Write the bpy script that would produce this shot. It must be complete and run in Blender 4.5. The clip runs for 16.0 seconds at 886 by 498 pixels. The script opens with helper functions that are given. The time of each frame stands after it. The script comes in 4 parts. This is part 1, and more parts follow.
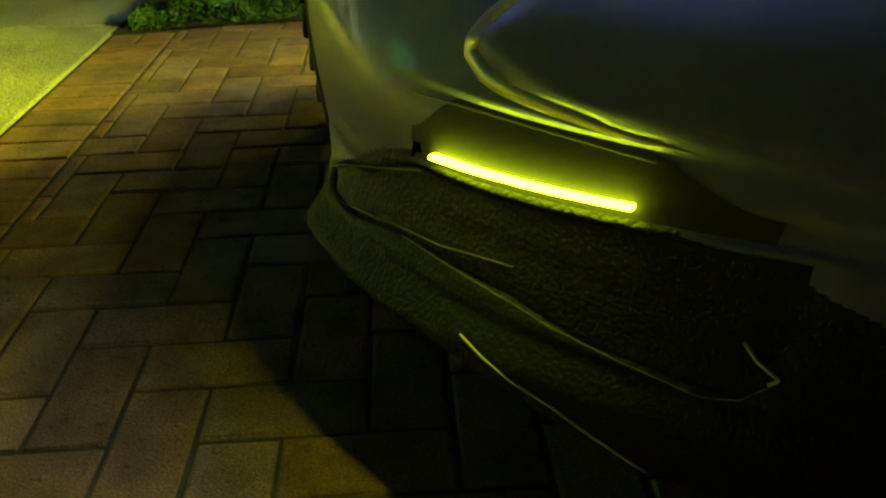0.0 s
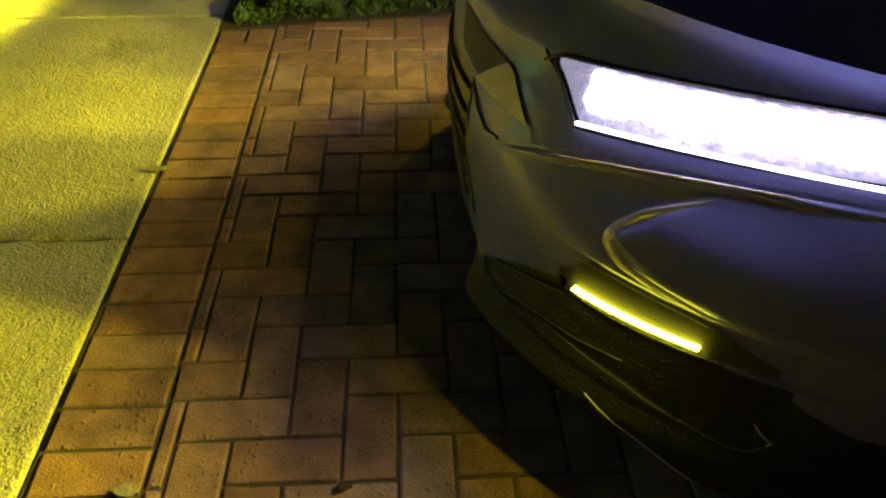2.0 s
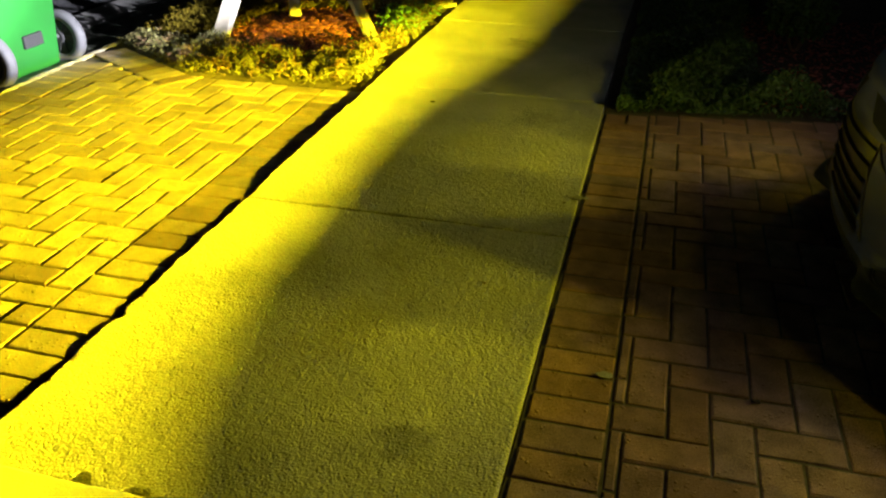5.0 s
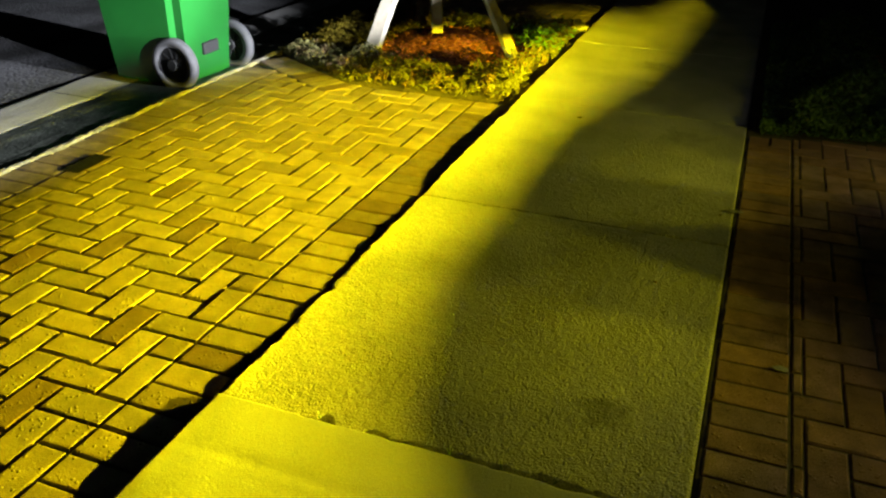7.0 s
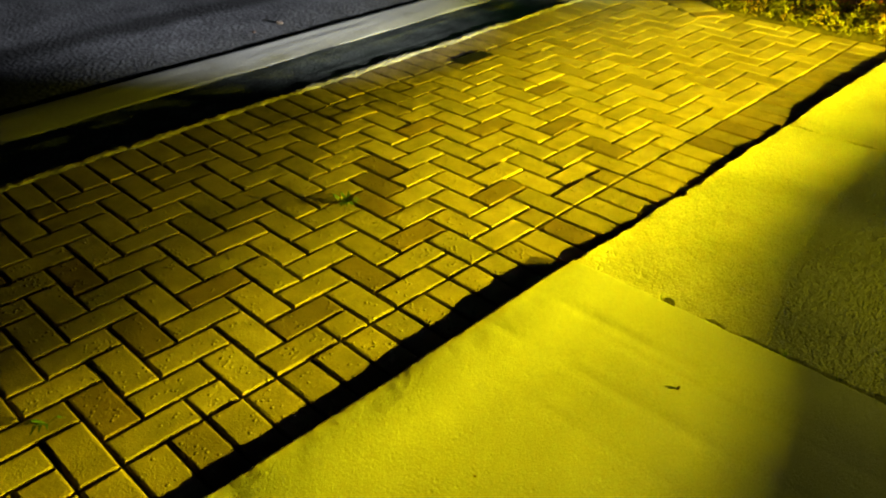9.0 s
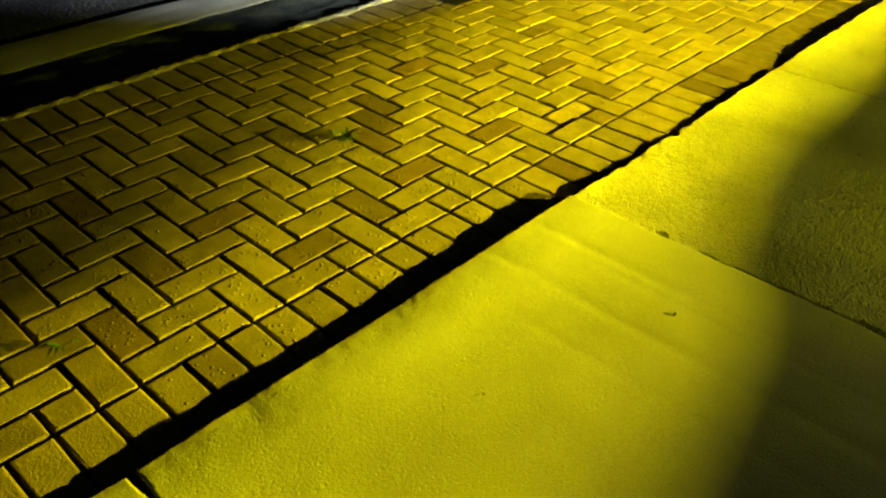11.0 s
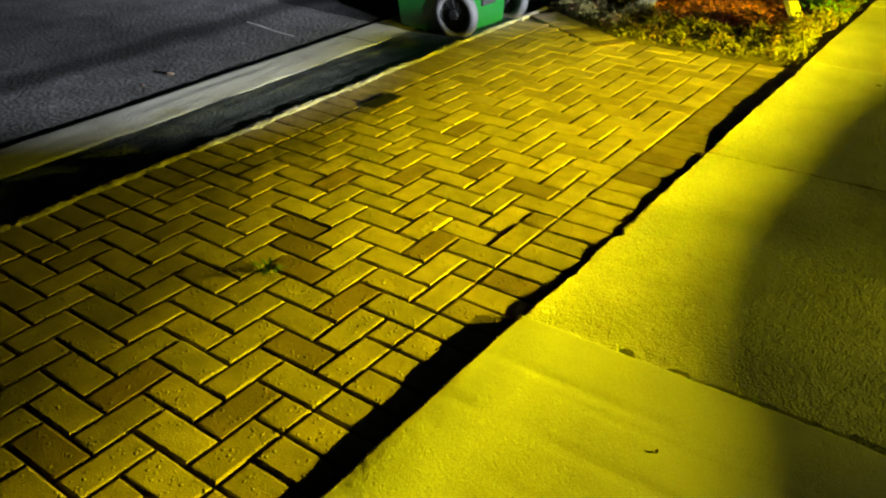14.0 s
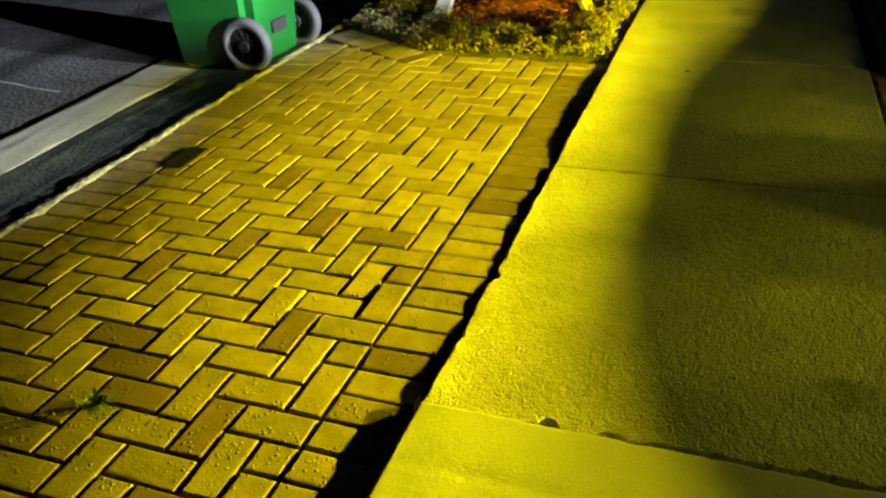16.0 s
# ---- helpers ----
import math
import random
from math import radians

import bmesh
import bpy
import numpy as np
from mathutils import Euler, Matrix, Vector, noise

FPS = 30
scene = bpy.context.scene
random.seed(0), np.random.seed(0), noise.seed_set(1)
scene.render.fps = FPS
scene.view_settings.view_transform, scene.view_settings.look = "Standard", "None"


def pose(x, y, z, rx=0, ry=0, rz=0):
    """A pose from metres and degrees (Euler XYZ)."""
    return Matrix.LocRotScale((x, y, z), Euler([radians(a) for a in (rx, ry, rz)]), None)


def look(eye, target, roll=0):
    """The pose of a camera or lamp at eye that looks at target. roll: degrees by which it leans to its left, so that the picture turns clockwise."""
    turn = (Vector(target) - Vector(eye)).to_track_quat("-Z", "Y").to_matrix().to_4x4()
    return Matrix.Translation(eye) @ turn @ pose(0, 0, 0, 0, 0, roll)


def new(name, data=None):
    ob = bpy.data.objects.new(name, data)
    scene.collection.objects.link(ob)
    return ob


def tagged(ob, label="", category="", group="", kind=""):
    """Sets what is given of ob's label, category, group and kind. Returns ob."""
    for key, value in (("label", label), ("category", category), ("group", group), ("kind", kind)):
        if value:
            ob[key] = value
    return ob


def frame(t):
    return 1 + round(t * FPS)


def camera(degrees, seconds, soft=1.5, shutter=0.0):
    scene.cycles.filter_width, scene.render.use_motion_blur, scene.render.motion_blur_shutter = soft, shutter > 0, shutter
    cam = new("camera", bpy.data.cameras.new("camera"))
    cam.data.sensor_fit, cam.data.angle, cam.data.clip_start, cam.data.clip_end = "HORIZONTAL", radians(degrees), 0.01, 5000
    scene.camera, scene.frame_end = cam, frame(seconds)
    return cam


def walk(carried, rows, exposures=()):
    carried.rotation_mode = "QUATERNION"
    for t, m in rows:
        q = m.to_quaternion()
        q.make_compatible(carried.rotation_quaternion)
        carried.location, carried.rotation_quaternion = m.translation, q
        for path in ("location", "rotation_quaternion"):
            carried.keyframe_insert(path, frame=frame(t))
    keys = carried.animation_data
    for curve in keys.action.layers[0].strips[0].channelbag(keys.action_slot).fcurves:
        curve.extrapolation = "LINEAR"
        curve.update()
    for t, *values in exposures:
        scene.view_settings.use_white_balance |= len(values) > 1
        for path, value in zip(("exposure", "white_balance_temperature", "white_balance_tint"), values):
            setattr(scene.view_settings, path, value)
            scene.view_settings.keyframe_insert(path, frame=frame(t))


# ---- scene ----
cam = camera(57.4, 16.0, soft=2.2)
PATH = [
    (0, (0.897, -0.62, 0.633), (0.992, 1.119, -0.35), -1.4),
    (0.5, (0.882, -0.62, 0.697), (0.966, 1.099, -0.323), -1.2),
    (1, (0.836, -0.661, 0.838), (0.919, 0.983, -0.298), -0.5),
    (1.5, (0.726, -0.763, 1.041), (0.82, 0.826, -0.17), -0.1),
    (2, (0.669, -0.867, 1.148), (0.758, 0.721, -0.065), 0.5),
    (2.5, (0.624, -1.061, 1.215), (0.514, 0.527, 0.005), -0.9),
    (3, (0.557, -1.172, 1.248), (0.372, 0.409, 0.037), -0.2),
    (3.5, (0.417, -1.295, 1.254), (0.258, 0.308, 0.069), 0.2),
    (4, (0.294, -1.418, 1.274), (0.138, 0.243, 0.171), 1.1),
    (4.5, (0.257, -1.573, 1.284), (-0.077, 0.116, 0.266), 0.0),
    (7, (-0.053, -2.066, 1.332), (-0.675, -0.412, 0.397), 0.9),
    (7.5, (-0.019, -2.135, 1.326), (-0.853, -0.579, 0.385), -0.8),
    (8, (-0.01, -2.211, 1.316), (-1.079, -0.821, 0.354), -1.5),
    (8.5, (-0.024, -2.267, 1.305), (-1.234, -1.015, 0.322), -1.5),
    (9, (-0.038, -2.367, 1.291), (-1.245, -1.173, 0.233), -0.8),
    (9.5, (-0.041, -2.454, 1.279), (-1.164, -1.266, 0.126), 0.7),
    (12, (-0.066, -2.48, 1.272), (-1.174, -1.272, 0.125), 0.7),
    (12.5, (-0.091, -2.441, 1.285), (-1.201, -1.175, 0.205), 0.2),
    (13, (-0.129, -2.385, 1.281), (-1.229, -1.072, 0.25), -0.3),
    (13.5, (-0.173, -2.307, 1.291), (-1.267, -0.966, 0.288), -0.4),
    (14, (-0.25, -2.293, 1.287), (-1.293, -0.911, 0.286), -1.2),
    (14.5, (-0.398, -2.305, 1.289), (-1.285, -0.823, 0.28), -2.2),
    (15, (-0.481, -2.277, 1.292), (-1.227, -0.732, 0.265), -1.9),
    (15.5, (-0.539, -2.15, 1.283), (-1.216, -0.58, 0.245), -2.6),
    (16, (-0.584, -2.043, 1.279), (-1.213, -0.433, 0.274), -3.4),
]
walk(cam, [(t, look(eye, target, roll)) for t, eye, target, roll in PATH],
     [(0, 2.6, 6500, -22), (0.5, 2.8, 6500, -14), (1, 2.9, 6500, -2), (1.5, 2.8, 6500, 16), (2, 2.75, 6500, 26), (2.5, 2.5, 6500, 29), (3.5, 2.05, 6500, 26),
      (4.5, 1.25, 6500, 21), (7, 0.2, 6500, 10), (9.5, 0.15, 6500, 9), (12, 0.15, 6500, 4), (14, -0.04, 6500, 6), (16, -0.08, 6500, 5)])

# ---- light ----
world = bpy.data.worlds.new("night_sky")
scene.world = world
world.use_nodes = True
world.node_tree.nodes["Background"].inputs[0].default_value = (0.4, 0.48, 0.5, 1)
world.node_tree.nodes["Background"].inputs[1].default_value = 0.004

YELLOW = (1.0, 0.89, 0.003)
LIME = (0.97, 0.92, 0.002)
WHITE = (0.86, 0.9, 1.0)
CAR_Y = 0.67          # middle of the car across
HALF = 0.93           # half of its width
BEAM_TOP = 5.2
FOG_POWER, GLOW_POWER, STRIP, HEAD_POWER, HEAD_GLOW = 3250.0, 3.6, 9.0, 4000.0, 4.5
LEAK = 0.0185         # share of the fog light that passes the added filter under its beam


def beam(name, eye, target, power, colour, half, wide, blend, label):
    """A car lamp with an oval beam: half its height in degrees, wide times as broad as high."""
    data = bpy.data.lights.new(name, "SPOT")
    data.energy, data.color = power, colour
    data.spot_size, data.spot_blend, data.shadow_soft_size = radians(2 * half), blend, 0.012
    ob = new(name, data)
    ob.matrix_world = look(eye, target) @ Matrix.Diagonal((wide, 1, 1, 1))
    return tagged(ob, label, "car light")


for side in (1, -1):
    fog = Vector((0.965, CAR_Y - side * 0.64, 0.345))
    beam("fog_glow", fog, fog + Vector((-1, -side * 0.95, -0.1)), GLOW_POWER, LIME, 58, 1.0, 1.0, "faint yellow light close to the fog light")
    head = Vector((0.93, CAR_Y - side * 0.6, 0.62))
    beam("low_beam", head, head + Vector((-1, 0.06 if side > 0 else 0.24, -0.02)), HEAD_POWER, WHITE, 9.1, 2.9, 0.45, "white low beam of the parked car")

# ---- materials ----


def material(name, base, rough=0.6, metal=0.0, vary=0.0, scale=8.0, grain=0.0, bump=0.0, bump_scale=60.0, rand=0.0,
             second=None, second_scale=2.0, second_at=(0.45, 0.65), coat=0.0, emit=0.0, emit_colour=None, transmit=0.0,
             island=0.0, spec=0.5, stretch=1.0, coarse=0.0, dark=0.0, stains=(), band=None, coat_rough=0.02, pits=None):
    m = bpy.data.materials.new(name)
    m.use_nodes = True
    t = m.node_tree
    n, l = t.nodes, t.links
    b = n["Principled BSDF"]
    b.inputs["Roughness"].default_value = rough
    b.inputs["Metallic"].default_value = metal
    b.inputs["Coat Weight"].default_value = coat
    b.inputs["Coat Roughness"].default_value = coat_rough
    b.inputs["Transmission Weight"].default_value = transmit
    b.inputs["Specular IOR Level"].default_value = spec
    if emit:
        b.inputs["Emission Color"].default_value = (*(emit_colour or base), 1)
        b.inputs["Emission Strength"].default_value = emit
    co = n.new("ShaderNodeTexCoord")
    geo = n.new("ShaderNodeNewGeometry")
    place = geo.outputs["Position"]
    col = n.new("ShaderNodeRGB")
    col.outputs[0].default_value = (*base, 1)
    out = col.outputs[0]

    def noise_at(sc, detail=5.0):
        x = n.new("ShaderNodeTexNoise")
        x.inputs["Scale"].default_value, x.inputs["Detail"].default_value = sc, detail
        l.new(place, x.inputs["Vector"])
        return x

    def ramp(src, lo, hi, a, c):
        r = n.new("ShaderNodeMapRange")
        r.inputs["From Min"].default_value, r.inputs["From Max"].default_value = lo, hi
        r.inputs["To Min"].default_value, r.inputs["To Max"].default_value = a, c
        l.new(src, r.inputs["Value"])
        return r.outputs["Result"]

    def mix(kind, a, c, f=1.0):
        x = n.new("ShaderNodeMix")
        x.data_type, x.blend_type = "RGBA", kind
        if hasattr(f, "links"):
            l.new(f, x.inputs["Factor"])
        else:
            x.inputs["Factor"].default_value = f
        l.new(a, x.inputs["A"])
        if hasattr(c, "links"):
            l.new(c, x.inputs["B"])
        else:
            x.inputs["B"].default_value = (*c, 1)
        return x.outputs["Result"]

    if second:
        spots = noise_at(second_scale, 6)
        if stretch != 1.0:
            mp = n.new("ShaderNodeMapping")
            mp.inputs["Scale"].default_value = (1, stretch, 1)
            l.new(place, mp.inputs["Vector"])
            l.new(mp.outputs["Vector"], spots.inputs["Vector"])
        out = mix("MIX", out, second, ramp(spots.outputs["Fac"], *second_at, 0, 1))
    if vary:
        out = mix("MULTIPLY", out, ramp(noise_at(scale).outputs["Fac"], 0.3, 0.7, 1 - vary, 1 + vary))
    if grain:
        out = mix("MULTIPLY", out, ramp(noise_at(bump_scale * 1.7, 3).outputs["Fac"], 0.3, 0.7, 1 - grain, 1 + grain))
    for sx, sy, sr, deep in stains:
        # a blotch with a ragged outline
        d = n.new("ShaderNodeVectorMath")
        d.operation = "DISTANCE"
        l.new(place, d.inputs[0])
        d.inputs[1].default_value = (sx, sy, 0)
        add = n.new("ShaderNodeMath")
        l.new(d.outputs["Value"], add.inputs[0])
        l.new(ramp(noise_at(22, 4).outputs["Fac"], 0.2, 0.8, -sr * 0.9, sr * 0.9), add.inputs[1])
        out = mix("MULTIPLY", out, ramp(add.outputs[0], sr * 0.2, sr * 1.2, deep, 1))
    if band:
        # a darker ragged strip of one direction, about a line of one x
        xyz = n.new("ShaderNodeSeparateXYZ")
        l.new(place, xyz.inputs[0])
        add = n.new("ShaderNodeMath")
        l.new(xyz.outputs["X"], add.inputs[0])
        l.new(ramp(noise_at(2.2, 5).outputs["Fac"], 0.2, 0.8, -band[0] - 0.07, -band[0] + 0.07), add.inputs[1])
        far = n.new("ShaderNodeMath")
        far.operation = "ABSOLUTE"
        l.new(add.outputs[0], far.inputs[0])
        out = mix("MULTIPLY", out, ramp(far.outputs[0], band[1] * 0.3, band[1], band[2], 1))
    if rand:
        info = n.new("ShaderNodeObjectInfo")
        hsv = n.new("ShaderNodeHueSaturation")
        l.new(ramp(info.outputs["Random"], 0, 1, 1 - rand, 1 + rand), hsv.inputs["Value"])
        w = n.new("ShaderNodeTexWhiteNoise")
        w.noise_dimensions = "1D"
        l.new(info.outputs["Random"], w.inputs["W"])
        l.new(ramp(w.outputs["Value"], 0, 1, 0.491, 0.507), hsv.inputs["Hue"])
        l.new(ramp(w.outputs["Value"], 0, 1, 0.75, 1.1), hsv.inputs["Saturation"])
        l.new(out, hsv.inputs["Color"])
        out = hsv.outputs["Color"]
        if dark:
            w = n.new("ShaderNodeTexWhiteNoise")
            w.noise_dimensions = "1D"
            l.new(ramp(info.outputs["Random"], 0, 1, 3, 17), w.inputs["W"])
            pick = ramp(w.outputs["Value"], 1 - dark, 1.02 - dark * 0.5, 0, 1)
            out = mix("MULTIPLY", out, (0.5, 0.41, 0.46), pick)
    if island:
        hsv = n.new("ShaderNodeHueSaturation")
        l.new(ramp(geo.outputs["Random Per Island"], 0, 1, 1 - island, 1 + island), hsv.inputs["Value"])
        l.new(ramp(geo.outputs["Random Per Island"], 0, 1, 0.494, 0.506), hsv.inputs["Hue"])
        l.new(out, hsv.inputs["Color"])
        out = hsv.outputs["Color"]
    l.new(out, b.inputs["Base Color"])
    if bump:
        bm = n.new("ShaderNodeBump")
        bm.inputs["Strength"].default_value, bm.inputs["Distance"].default_value = 1.0, bump
        high = noise_at(bump_scale, 6).outputs["Fac"]
        if coarse:
            add = n.new("ShaderNodeMath")
            l.new(high, add.inputs[0])
            l.new(ramp(noise_at(bump_scale * 0.3, 4).outputs["Fac"], 0, 1, 0, coarse), add.inputs[1])
            high = add.outputs[0]
        if pits:
            # sparse small pits, or raised grains
            cell = n.new("ShaderNodeTexVoronoi")
            cell.inputs["Scale"].default_value = pits[0]
            l.new(place, cell.inputs["Vector"])
            hole = ramp(cell.outputs["Distance"], 0.1, 0.34, -pits[1], 0)
            some = n.new("ShaderNodeMath")
            some.operation = "MULTIPLY"
            l.new(hole, some.inputs[0])
            l.new(ramp(noise_at(pits[0] * 0.35, 2).outputs["Fac"], 0.48, 0.62, 0, 1), some.inputs[1])
            add = n.new("ShaderNodeMath")
            l.new(high, add.inputs[0])
            l.new(some.outputs[0], add.inputs[1])
            high = add.outputs[0]
        l.new(high, bm.inputs["Height"])
        l.new(bm.outputs["Normal"], b.inputs["Normal"])
    return m


# dirt by the kerb, and darkening painted where the fog beam fades
DIRT_AND_DIMMING = [(-2.72, 0.22, 0.2, 0.55), (-2.6, -0.12, 0.2, 0.55), (-2.8, 0.6, 0.16, 0.65), (-2.68, -0.5, 0.22, 0.6), (-2.35, -0.05, 0.14, 0.75)]
STAINS = [(-0.59, 3.12, 0.13, 0.6), (-0.58, 2.7, 0.08, 0.65), (-0.6, 2.19, 0.05, 0.7), (-0.24, -0.37, 0.07, 0.45), (-0.52, 0.49, 0.12, 0.75), (-0.36, 0.78, 0.14, 0.75), (-0.28, 1.86, 0.12, 0.75)]
M = dict(
    concrete=material("old_concrete", (0.46, 0.44, 0.38), 0.9, vary=0.18, scale=3, grain=0.5, bump=0.009, bump_scale=150, coarse=1.0, pits=(75, 0.8),
                      second=(0.34, 0.33, 0.28), second_scale=2.2, second_at=(0.5, 0.75), stains=STAINS),
    smooth=material("smooth_concrete", (0.5, 0.485, 0.41), 0.85, vary=0.12, scale=2, grain=0.3, bump=0.0014, bump_scale=260, coarse=0.2, pits=(60, 0.35),
                    second=(0.41, 0.4, 0.33), second_scale=1.5),
    gutter=material("gutter_concrete", (0.37, 0.365, 0.345), 0.9, vary=0.14, scale=3, grain=0.2, bump=0.002, bump_scale=90,
                    second=(0.3, 0.29, 0.22), second_scale=5, second_at=(0.58, 0.75)),
    asphalt=material("asphalt", (0.075, 0.075, 0.08), 0.9, vary=0.42, scale=4, grain=0.75, bump=0.012, bump_scale=42,
                     second=(0.06, 0.06, 0.063), second_scale=1.3, second_at=(0.45, 0.7), band=(-4.56, 0.2, 0.12)),
    paver=material("clay_paver", (0.25, 0.185, 0.115), 0.85, vary=0.22, scale=14, grain=0.4, bump=0.0034, bump_scale=260, coarse=0.2, rand=0.2, dark=0.18, stains=DIRT_AND_DIMMING, pits=(62, -2.4)),
    paver_darker=material("darker_clay_paver", (0.15, 0.1, 0.07), 0.9, vary=0.22, scale=14, grain=0.4, bump=0.0027, bump_scale=260, coarse=0.2, rand=0.12, pits=(62, -2.0)),
    paver_rest=material("clay_paver_rest", (0.25, 0.185, 0.115), 0.85, vary=0.2, scale=14, grain=0.3, bump=0.0022, bump_scale=220, island=0.24, stains=DIRT_AND_DIMMING),
    paver_red=material("red_brown_paver", (0.3, 0.165, 0.095), 0.85, vary=0.36, scale=13, grain=0.5, bump=0.0027, bump_scale=260, coarse=0.2, rand=0.22, pits=(62, -1.2)),
    paver_red_rest=material("red_brown_paver_rest", (0.3, 0.165, 0.095), 0.85, vary=0.22, scale=11, grain=0.3, bump=0.0018, bump_scale=220, island=0.22),
    gutter_dark=material("dark_concrete", (0.13, 0.145, 0.115), 0.85, vary=0.35, scale=9, grain=0.5, bump=0.004, bump_scale=60, second=(0.07, 0.085, 0.06), second_scale=6),
    tar=material("seam_dirt", (0.012, 0.012, 0.012), 0.95, vary=0.4, scale=30, bump=0.004, bump_scale=120, spec=0.1),
    sand=material("joint_sand", (0.11, 0.09, 0.06), 0.95, vary=0.3, scale=30, bump=0.002, bump_scale=200),
    mortar=material("rough_mortar", (0.34, 0.32, 0.26), 0.95, vary=0.35, scale=14, bump=0.004, bump_scale=120),
    soil=material("soil", (0.05, 0.035, 0.022), 0.95, vary=0.4, scale=12, bump=0.01, bump_scale=40),
    earth=material("far_ground", (0.04, 0.045, 0.03), 0.95, vary=0.3, scale=1, bump=0.01, bump_scale=20),
    mulch=material("red_mulch", (0.36, 0.11, 0.08), 0.9, vary=0.2, scale=20, island=0.4),
    leaf=material("groundcover_leaf", (0.085, 0.08, 0.026), 0.75, spec=0.15, island=0.45, second=(0.13, 0.08, 0.04), second_scale=9, second_at=(0.52, 0.6)),
    leaf_dry=material("dry_brown_leaf", (0.06, 0.046, 0.005), 1.0, spec=0.0, island=0.5),
    leaf_green=material("fresh_green_leaf", (0.06, 0.15, 0.03), 0.5, island=0.4),
    leaf_dark=material("hedge_leaf", (0.05, 0.095, 0.025), 0.5, island=0.6),
    weed=material("weed_leaf", (0.045, 0.1, 0.018), 0.5, island=0.3),
    bark=material("bark", (0.13, 0.07, 0.045), 0.9, vary=0.3, scale=20, bump=0.006, bump_scale=40),
    stake=material("weathered_stake", (0.42, 0.37, 0.28), 0.8, vary=0.2, scale=12, bump=0.002, bump_scale=60),
    bin=material("green_plastic", (0.007, 0.078, 0.012), 0.3, vary=0.1, scale=5, bump=0.0006, bump_scale=160),
    bin_dark=material("dark_green_plastic", (0.009, 0.085, 0.014), 0.5, vary=0.1),
    rubber=material("rubber", (0.02, 0.02, 0.021), 0.75, vary=0.2, scale=20, bump=0.001),
    tyre_grey=material("worn_grey_rubber", (0.05, 0.05, 0.052), 0.8, vary=0.2, scale=20, bump=0.001),
    edge=material("grey_plastic_edge", (0.09, 0.09, 0.085), 0.65),
    facet=material("satin_facet", (0.2, 0.19, 0.1), 0.55, 0.0, vary=0.1, scale=40),
    steel=material("dull_steel", (0.3, 0.3, 0.31), 0.35, 0.9),
    paint=material("dark_blue_grey_paint", (0.08, 0.09, 0.235), 0.45, 0.0, coat=0.15, coat_rough=0.08, spec=0.12, vary=0.06, scale=90),
    trim=material("black_textured_plastic", (0.011, 0.012, 0.012), 0.5, spec=0.14, bump=0.0035, bump_scale=190, vary=0.2, scale=40),
    black=material("black_housing", (0.006, 0.006, 0.006), 0.8),
    gloss=material("gloss_black_plastic", (0.012, 0.012, 0.014), 0.3, vary=0.1, scale=30),
    void=material("lamp_black", (0.0, 0.0, 0.0), 1.0, spec=0.0),
    glass=material("dark_glass", (0.01, 0.012, 0.014), 0.03, coat=1.0),
    glint=material("edge_glint", (0.5, 0.5, 0.47), 0.45),
    rim=material("satin_highlight", (0.3, 0.3, 0.31), 0.42, 0.85),
    reflector=material("pale_reflector", (0.66, 0.68, 0.8), 0.35, vary=0.25, scale=40),
    reflection_metal=material("reflection_metal", (0.7, 0.7, 0.74), 0.12, 1.0),
    strip=material("yellow_light", (0.9, 0.8, 0.1), 0.4, emit=STRIP, emit_colour=(0.92, 0.95, 0.025)),
    drl=material("daylight_bar", (0.9, 0.9, 0.95), 0.4, emit=1.3, emit_colour=(0.86, 0.84, 1.0)),
    glow_dim=material("dim_headlight_glow", (0.16, 0.16, 0.2), 0.25, emit=0.06, emit_colour=(0.72, 0.75, 1.0), vary=0.4, scale=50, bump=0.01, bump_scale=70),
    glow=material("headlight_glow", (0.9, 0.9, 0.95), 0.4, emit=HEAD_GLOW, emit_colour=(0.8, 0.76, 1.0)),
)
lens = bpy.data.materials.new("clear_lens")
lens.use_nodes = True
lens.node_tree.nodes["Principled BSDF"].inputs["Transmission Weight"].default_value = 1.0
lens.node_tree.nodes["Principled BSDF"].inputs["Roughness"].default_value = 0.02
lens.node_tree.nodes["Principled BSDF"].inputs["IOR"].default_value = 1.05
M["lens"] = lens
# graded transparent filters, made up to dim the fog light into spill
FILTER_SHARES = [LEAK * 0.72 ** k for k in range(16)]
filters = []
for share in FILTER_SHARES:
    m = bpy.data.materials.new("light_filter")
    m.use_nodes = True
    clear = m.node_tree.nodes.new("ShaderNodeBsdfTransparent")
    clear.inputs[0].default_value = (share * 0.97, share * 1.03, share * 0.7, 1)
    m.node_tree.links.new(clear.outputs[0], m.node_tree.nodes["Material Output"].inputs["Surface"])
    filters.append(m)

# ---- helpers for building ----


def mesh_of(bm, name, mat, smooth=False):
    me = bpy.data.meshes.new(name)
    bmesh.ops.recalc_face_normals(bm, faces=bm.faces)
    if smooth:
        for f in bm.faces:
            f.smooth = True
    bm.to_mesh(me)
    bm.free()
    me.materials.append(mat)
    return me


def part(name, bm, mat, parent=None, label="", smooth=False):
    ob = new(name, mesh_of(bm, name, mat, smooth))
    if parent:
        ob.parent = parent
    if label:
        ob["label"] = label
    return ob


def raw(name, verts, faces, mat, parent=None, label="", smooth=False):
    me = bpy.data.meshes.new(name)
    me.from_pydata(verts, [], faces)
    me.materials.append(mat)
    if smooth:
        me.polygons.foreach_set("use_smooth", [True] * len(me.polygons))
    me.update()
    ob = new(name, me)
    if parent:
        ob.parent = parent
    if label:
        ob["label"] = label
    return ob


